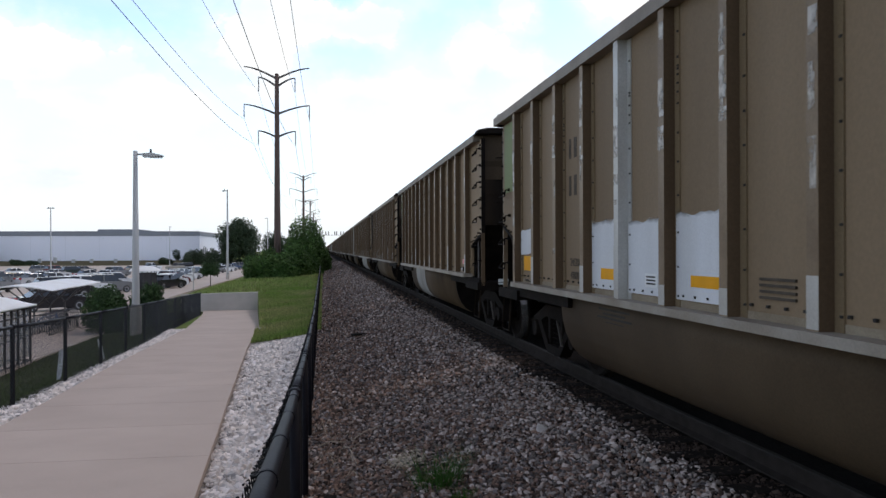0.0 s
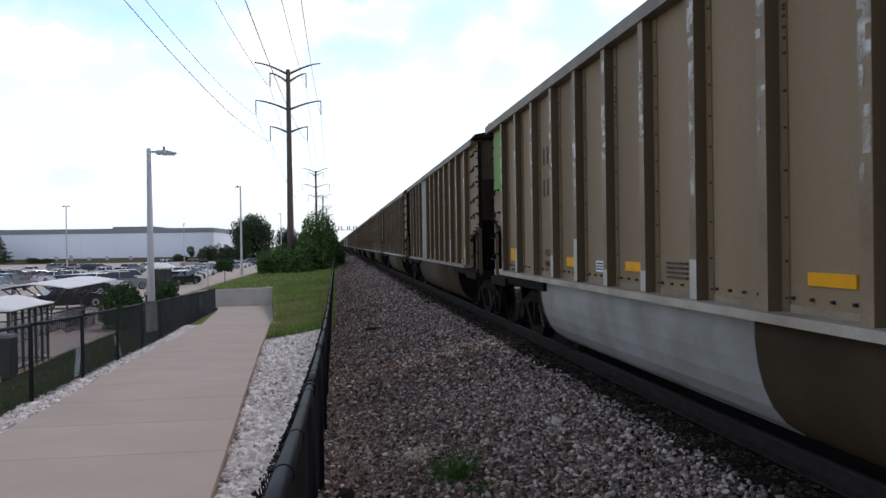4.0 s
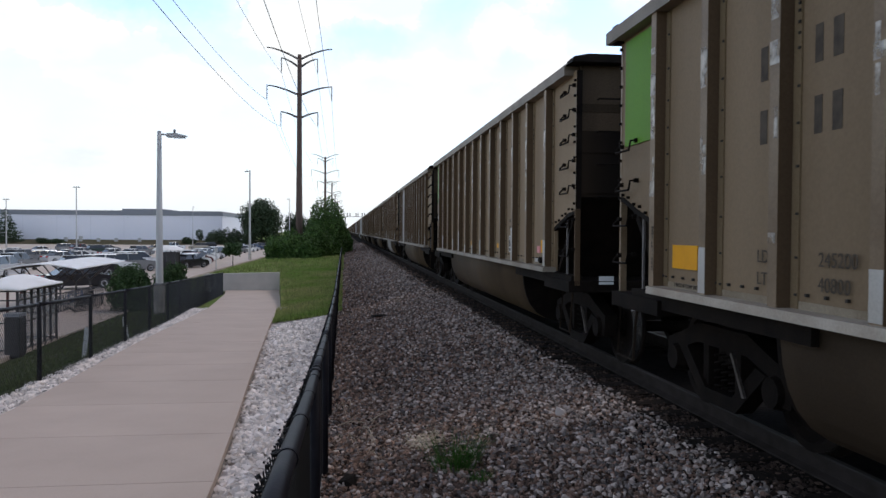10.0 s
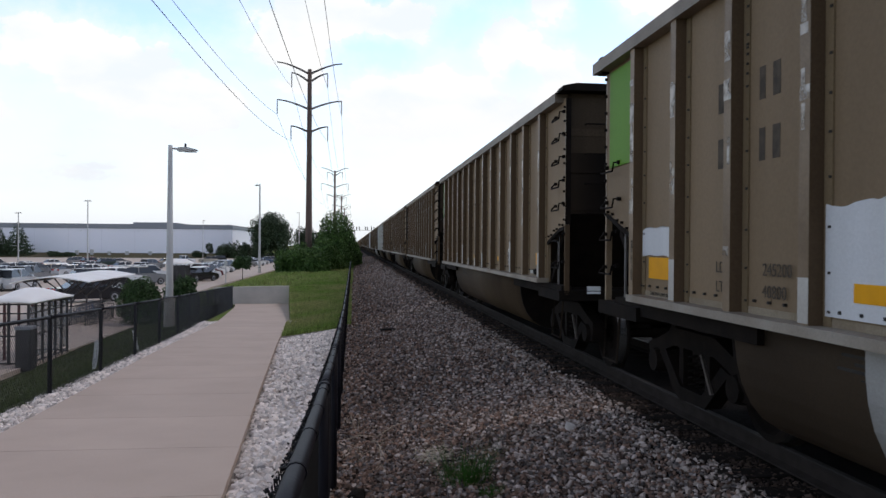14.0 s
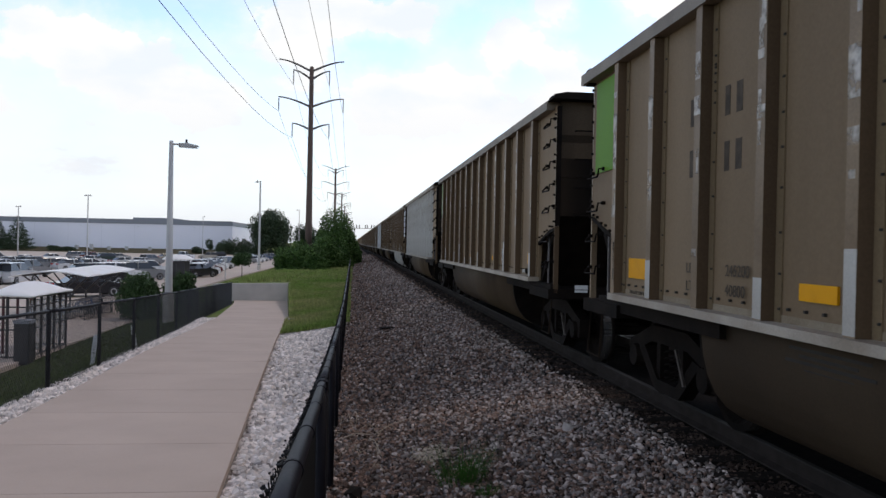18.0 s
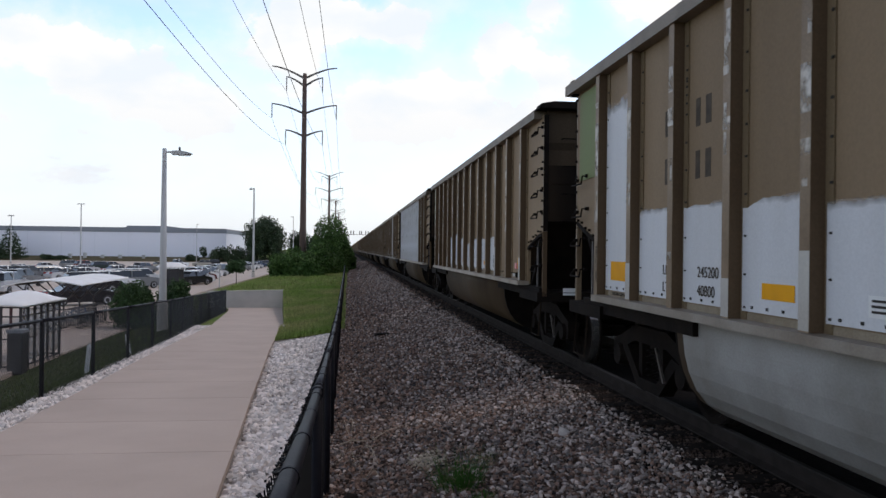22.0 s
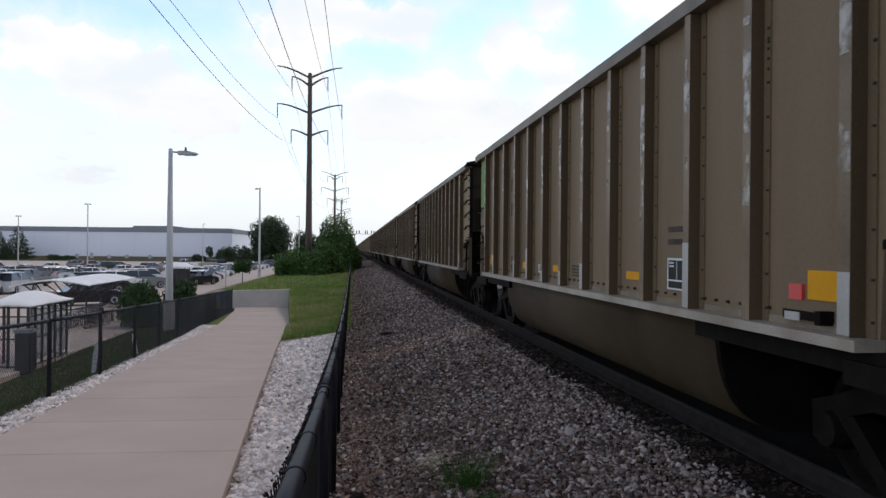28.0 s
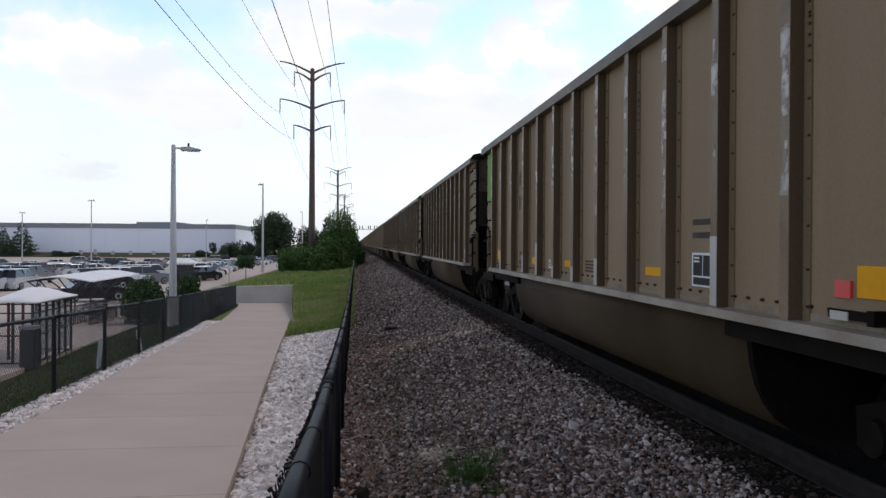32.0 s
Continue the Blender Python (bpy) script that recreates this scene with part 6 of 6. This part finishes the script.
# second domed shelter, sign post
s2 = thing("smoking_shelter", "dark shelter with a white domed roof beyond shrubs", "shelter", pose(-17.4, 82.0, lot_z(82) - 0.05) @ Matrix.Scale(0.8, 4))
bm = bmesh.new()
lathe(bm, ((2.52, 1.9), (2.6, 1.92), (2.85, 1.6), (3.08, 1.0), (3.16, 0.1)), "z", 18)
part("roof", bm, ROOF_WHITE, s2, "white domed roof")
for i in range(8):
    a = 2 * math.pi * i / 8
    bm = bmesh.new()
    box(bm, 1.35 * math.cos(a) - 0.05, 1.35 * math.cos(a) + 0.05, 1.35 * math.sin(a) - 0.05, 1.35 * math.sin(a) + 0.05, 0, 2.5)
    part("post", bm, DARK_FRAME, s2)
    bm = bmesh.new()
    b = a + 2 * math.pi / 8
    p, q = (1.33 * math.cos(a), 1.33 * math.sin(a)), (1.33 * math.cos(b), 1.33 * math.sin(b))
    prism(bm, (p, q, (q[0] * 0.98, q[1] * 0.98), (p[0] * 0.98, p[1] * 0.98)), "z", 0.2, 2.3)
    part("panel", bm, DARK_FRAME, s2)
sg = thing("sign_post", "slim grey sign post at the edge of the lot", "sign post", pose(-12.0, 77.0, -2.1))
bm = bmesh.new()
box(bm, -0.04, 0.04, -0.04, 0.04, 0, 2.1)
part("post", bm, LAMP_GREY, sg)
bm = bmesh.new()
box(bm, -0.16, 0.16, -0.06, -0.045, 1.7, 2.1)
part("plate", bm, LAMP_GREY, sg)

# ---- signal bridge far down the line ----
sb = thing("signal_gantry", "distant dark signal gantry over the track", "signal", pose(0, 420, 0))
bm = bmesh.new()
box(bm, 0.6, 12.4, -0.2, 0.2, 9.2, 9.4)
part("beam", bm, ARM_STEEL, sb)
for x in (0.8, 12.2):
    bm = bmesh.new()
    box(bm, x - 0.2, x + 0.2, -0.2, 0.2, -1.5, 9.0)
    part("leg", bm, ARM_STEEL, sb)
for x in (1.8, 3.2, 6.4, 7.4, 9.6, 10.9):
    bm = bmesh.new()
    box(bm, x - 0.24, x + 0.24, -0.2, 0.2, 9.4, 11.2)
    part("signal_head", bm, DARK_FRAME, sb)


# ---- parked cars ----
def car_profile(kind):
    if kind == "sedan":
        return 4.7, ((-2.35, 0.45), (-2.32, 0.78), (-2.1, 0.92), (-1.55, 0.98), (-1.0, 1.38), (-0.4, 1.46), (0.25, 1.44), (0.95, 1.02), (2.0, 0.86), (2.32, 0.68), (2.35, 0.4))
    if kind == "pickup":
        return 5.6, ((-2.8, 0.55), (-2.8, 1.1), (-0.9, 1.12), (-0.75, 1.75), (-0.2, 1.85), (0.6, 1.82), (1.25, 1.2), (2.55, 1.08), (2.78, 0.9), (2.8, 0.5))
    return 4.7, ((-2.3, 0.5), (-2.34, 1.0), (-2.2, 1.1), (-1.9, 1.62), (-1.4, 1.72), (0.2, 1.7), (0.95, 1.12), (2.05, 0.98), (2.32, 0.8), (2.35, 0.45))


def parked_car(kind, paint):
    length, prof = car_profile(kind)
    c = thing("parked_car", "%s parked %s in the lot" % (paint, {"sedan": "sedan car", "suv": "sport utility car", "pickup": "pickup truck"}[kind]), "car", group="parked cars")
    belt = 0.98 if kind == "sedan" else 1.1
    roof = max(z for _, z in prof)

    def loft(points, widths):
        bm = bmesh.new()
        a = [bm.verts.new((y, -w, z)) for (y, z), w in zip(points, widths)]
        b = [bm.verts.new((y, w, z)) for (y, z), w in zip(points, widths)]
        m = len(points)
        for i in range(m):
            bm.faces.new((a[i], a[(i + 1) % m], b[(i + 1) % m], b[i]))
        bm.faces.new(a)
        bm.faces.new(b[::-1])
        bmesh.ops.triangulate(bm, faces=bm.faces[:])
        bmesh.ops.recalc_face_normals(bm, faces=bm.faces)
        return bm
    half = 0.9
    pts = list(prof) + [(prof[-1][0] - 0.1, 0.24), (prof[0][0] + 0.1, 0.24)]
    low = [(y, min(z, belt)) for y, z in pts]
    part("body", loft(low, [half if 0.3 < z else half * 0.94 for _, z in low]), CAR_PAINT[paint], c)
    cab = [(y, z) for y, z in prof if z >= belt - 0.12]
    cab = [(cab[0][0], belt - 0.02)] + cab[1:-1] + [(cab[-1][0], belt - 0.02)]
    part("cabin", loft(cab, [half * (0.97 - 0.22 * (z - belt + 0.02) / (roof - belt)) for _, z in cab]), GLASS, c, "dark glazed cabin")
    top = [(y, z) for y, z in prof if z > roof - 0.14]
    ya, yb = top[0][0], top[-1][0]
    bm = bmesh.new()
    prism(bm, ((-half * 0.76, roof - 0.05), (half * 0.76, roof - 0.05), (half * 0.7, roof + 0.025), (-half * 0.7, roof + 0.025)), "y", ya - 0.12, yb + 0.1)
    bmesh.ops.rotate(bm, verts=bm.verts, cent=(0, 0, 0), matrix=Matrix.Rotation(radians(-90), 3, "Z"))
    part("roof", bm, CAR_PAINT[paint], c)
    mid = (ya + yb) / 2 + 0.15
    for s in (-1, 1):
        bm = bmesh.new()
        prism(bm, ((mid - 0.05, belt - 0.02), (mid + 0.05, belt - 0.02), (mid + 0.02, roof - 0.03), (mid - 0.08, roof - 0.03)), "y", s * half * 0.80, s * half * 0.955)
        part("door_pillar", bm, CAR_PAINT[paint], c)
        for q in (-1.38, 1.42) if kind != "pickup" else (-1.75, 1.75):
            bm = bmesh.new()
            lathe(bm, ((s * 0.68, 0.2), (s * 0.68, 0.32), (s * 0.74, 0.335), (s * 0.88, 0.335), (s * 0.915, 0.31), (s * 0.915, 0.2)), "y", 16, (q, 0, 0.335))
            w = part("wheel", bm, RUBBER, c)
            bm = bmesh.new()
            lathe(bm, ((s * 0.90, 0.05), (s * 0.925, 0.2), (s * 0.918, 0.215), (s * 0.9, 0.21)), "y", 12, (q, 0, 0.335))
            part("rim", bm, CHROME, w)
        bm = bmesh.new()
        box(bm, prof[0][0] - 0.02, prof[0][0] + 0.12, s * 0.6 - 0.18, s * 0.6 + 0.18, 0.76, 0.94)
        part("tail_lamp", bm, TAIL, c)
        bm = bmesh.new()
        box(bm, prof[-1][0] - 0.22, prof[-1][0] + 0.005, s * 0.62 - 0.18, s * 0.62 + 0.18, 0.62, 0.76)
        part("headlamp", bm, HEADLAMP, c)
        bm = bmesh.new()
        box(bm, 0.75, 0.9, s * half, s * (half + 0.16), belt - 0.02, belt + 0.13)
        part("mirror", bm, CAR_PAINT[paint], c)
    return c


PROTO = {}
# x, y on the lot, kind, paint, heading
PARKED = (
    (-17.6, 96.0, "sedan", "white", 38),
    (-18.5, 103.6, "suv", "white", 38),
    (-19.4, 112.5, "sedan", "silver", 40),
    (-20.6, 129.4, "sedan", "black", 40),
    (-21.5, 140.0, "suv", "silver", 40),
    (-22.1, 157.5, "sedan", "white", 38),
    (-21.6, 166.0, "suv", "grey", 36),
    (-16.6, 88.0, "sedan", "black", 36),
    (-30.5, 150.0, "suv", "white", 30),
    (-44.0, 140.5, "sedan", "silver", 30),
    (-66.0, 150.0, "sedan", "white", 25),
    (-62.5, 128.0, "suv", "silver", 30),
    (-55.7, 155.4, "sedan", "white", 20),
    (-58.5, 177.5, "suv", "grey", 25),
    (-54.0, 172.6, "suv", "red", 15),
    (-46.3, 158.0, "suv", "green", 12),
    (-50.8, 180.1, "sedan", "grey", 15),
    (-32.7, 128.5, "sedan", "silver", 30),
    (-35.8, 146.7, "suv", "grey", 35),
    (-41.4, 183.3, "sedan", "beige", 15),
    (-42.0, 203.5, "pickup", "white", 15),
    (-36.4, 205.4, "suv", "beige", 190),
    (-36.7, 220.9, "suv", "black", 200),
    (-17.0, 92.0, "sedan", "white", 35),
    (-18.1, 100.1, "sedan", "red", 35),
    (-18.8, 107.3, "sedan", "white", 40),
    (-20.0, 118.5, "suv", "white", 40),
    (-20.1, 124.5, "sedan", "silver", 40),
    (-21.0, 134.3, "suv", "grey", 40),
    (-22.0, 145.7, "sedan", "white", 40),
    (-21.8, 150.1, "sedan", "black", 40),
    (-22.7, 182.7, "suv", "white", 40),
    (-21.1, 176.7, "sedan", "white", 35),
    (-21.6, 190.0, "sedan", "silver", 35),
    (-22.0, 202.9, "sedan", "blue", 30),
    (-21.0, 210.4, "suv", "grey", 5),
    (-27.4, 68.1, "suv", "silver", 60),
    (-28.3, 67.2, "suv", "silver", 65),
    (-31.1, 80.6, "suv", "grey", 55),
    (-39.5, 94.9, "sedan", "silver", 40),
    (-48.2, 119.3, "sedan", "white", 30),
    (-39.3, 103.9, "suv", "grey", 35),
    (-39.6, 109.0, "sedan", "beige", 25),
    (-39.0, 111.9, "sedan", "silver", 20),
    (-40.3, 123.8, "sedan", "white", 15),
    (-35.2, 104.6, "sedan", "silver", 25),
    (-34.6, 109.9, "sedan", "white", 20),
    (-36.2, 131.1, "sedan", "white", 15),
    (-17.4, 54.6, "sedan", "black", 10),
    (-21.2, 69.2, "suv", "black", 8),
    (-20.7, 73.6, "suv", "white", 15),
    (-23.4, 86.0, "sedan", "silver", 20),
    (-22.0, 89.6, "suv", "white", 10),
    (-20.1, 78.8, "suv", "grey", 12),
    (-59.6, 140.8, "suv", "grey", 30),
    (-52.3, 134.8, "sedan", "silver", 30),
    (-27.4, 103.4, "sedan", "white", 20),
)
for x, y, kind, paint, turn in PARKED:
    turn = turn + (25 if turn < 90 else 0)
    at = pose(x, y, lot_z(y), 0, 0, turn)
    if (kind, paint) in PROTO:
        copy_thing(PROTO[kind, paint], at)
    else:
        c = parked_car(kind, paint)
        c.matrix_basis = at
        PROTO[kind, paint] = c


# ---- grass, weeds and litter ----
rng = np.random.default_rng(21)


land_height = surface


def blades(name, xs, ys, zs, h, w, mat, seed, lean=0.5):
    r = np.random.default_rng(seed)
    n = len(xs)
    a = r.uniform(0, 6.28, n)
    hh = h * r.uniform(0.5, 1.25, n)
    tip = np.stack([np.cos(a) * lean * hh * r.uniform(0, 1, n), np.sin(a) * lean * hh * r.uniform(0, 1, n), hh], 1)
    side = np.stack([-np.sin(a), np.cos(a), np.zeros(n)], 1) * w
    base = np.stack([xs, ys, zs], 1)
    v = np.stack([base - side, base + side, base + tip], 1).reshape(-1, 3)
    return soup(name, v, np.arange(n * 3).reshape(n, 3), mat)


n = 26000
ys = 25.3 + 30 * rng.uniform(0, 1, n) ** 1.2
xs = np.array([path_right(min(y, 50.4)) for y in ys])
xs = xs + (-0.05 - xs) * rng.uniform(0.01, 1.0, n)
tagged(new("grass", blades("grass", xs, ys, land_height(xs, ys), 0.16, 0.012, BLADE, 31)), "rough green grass on the bank beside the path", "grass", kind="stuff")
n = 14000
ys = 52 + 34 * rng.uniform(0, 1, n)
xs = -10 + 10 * rng.uniform(0, 1, n)
tagged(new("grass", blades("grass", xs, ys, land_height(xs, ys), 0.22, 0.03, BLADE, 32)), "rough green grass on the bank", "grass", kind="stuff")
n = 16000
ys = 9 + 34 * rng.uniform(0, 1, n)
xs = np.array([fence_left(y) for y in ys]) - 0.1 - 4.0 * rng.uniform(0, 1, n)
tagged(new("grass", blades("grass", xs, ys, land_height(xs, ys), 0.08, 0.012, BLADE_SHADED, 33)), "short green lawn behind the fence, darkened for the fence's shade", "grass", kind="stuff")


def weed(x, y, r, h, n, seed):
    g = np.random.default_rng(seed)
    a, d = g.uniform(0, 6.28, n), r * g.uniform(0, 1, n) ** 0.7
    px, py = x + d * np.cos(a), y + d * np.sin(a)
    pz = np.array([ballast_z(i, j) for i, j in zip(px, py)])
    w = thing("weed_clump", "feathery green weed growing through the ballast", "weed", group="weeds")
    tagged(part("foliage", blades("foliage", px, py, pz, h, 0.0022, WEED, seed, 0.9), None, w), kind="stuff")
    c = np.stack([px, py, pz + h * g.uniform(0.2, 1.0, n) * (1 - 0.6 * d / r)], 1)
    tagged(part("leaf_tuft", leaves("leaf_tuft", c, 0.0085, WEED, seed + 1), None, w), kind="stuff")


weed(0.98, 6.75, 0.22, 0.3, 380, 51)
weed(1.1, 6.25, 0.1, 0.12, 110, 53)
# dry stalks and sticks by the fence
STALKS = [(0.23, 8.95, 0.33, 7.95, 0.06, 0.007), (-0.05, 9.25, 0.26, 9.1, 0.03, 0.009), (0.3, 9.15, 0.75, 9.7, 0.03, 0.005), (-0.06, 10.3, 0.05, 9.6, 0.14, 0.005), (0.1, 10.4, 0.08, 9.7, 0.12, 0.005)]
for i in range(16):
    r = random.Random(400 + i)
    x, y, a, ln = r.uniform(-0.08, 0.4), r.uniform(7.2, 10.4), r.uniform(0, 6.28), r.uniform(0.1, 0.35)
    STALKS.append((x, y, x + ln * math.cos(a), y + ln * math.sin(a), r.uniform(0.03, 0.12), r.uniform(0.002, 0.0045)))
for x, y, x1, y1, rise, thick in STALKS:
    z, z1 = ballast_z(x, y) + 0.02, ballast_z(x1, y1) + 0.03
    bm = bmesh.new()
    tube(bm, ((x, y, z), (x * 0.55 + x1 * 0.45, y * 0.55 + y1 * 0.45, (z + z1) / 2 + rise), (x1, y1, z1)), thick, 5, thick * 0.5)
    solid("dry_stalk", bm, DRY, "dry pale weed stalk lying on the ballast", "twig", group="dry stalks")
# pale crumbled patch, and a dark lump added for a shaded hollow in the ballast
spots = np.array([[0.80 + rng.normal() * 0.09, 7.8 + rng.normal() * 0.16, 0, rng.uniform(0.008, 0.02)] for _ in range(420)])
spots[:, 2] = [ballast_z(a, b) + 0.02 for a, b in spots[:, :2]]
tagged(new("crumbled_stone", stones("crumbled_stone", spots, DRY, 12)), "pale crumbled stone patch on the ballast", "gravel", kind="stuff")
bm = bmesh.new()
prism(bm, ((-0.28, 0), (-0.2, 0.035), (0.18, 0.04), (0.3, 0.0)), "y", -0.12, 0.12)
scrap = new("rotten_wood", stones("rotten_wood", np.array([[0.06, 6.68, ballast_z(0.06, 6.68) + 0.02, 0.1]]), TIE, 91))
tagged(scrap, "dark lump standing in for a shaded hollow beside the fence foot", "debris")
solid("tie_scrap", bm, TIE, "dark broken tie scrap lying on the ballast", "debris", at=pose(1.0, 21.0, ballast_z(1.0, 21.0) + 0.01, 0, 0, 12))


motions()
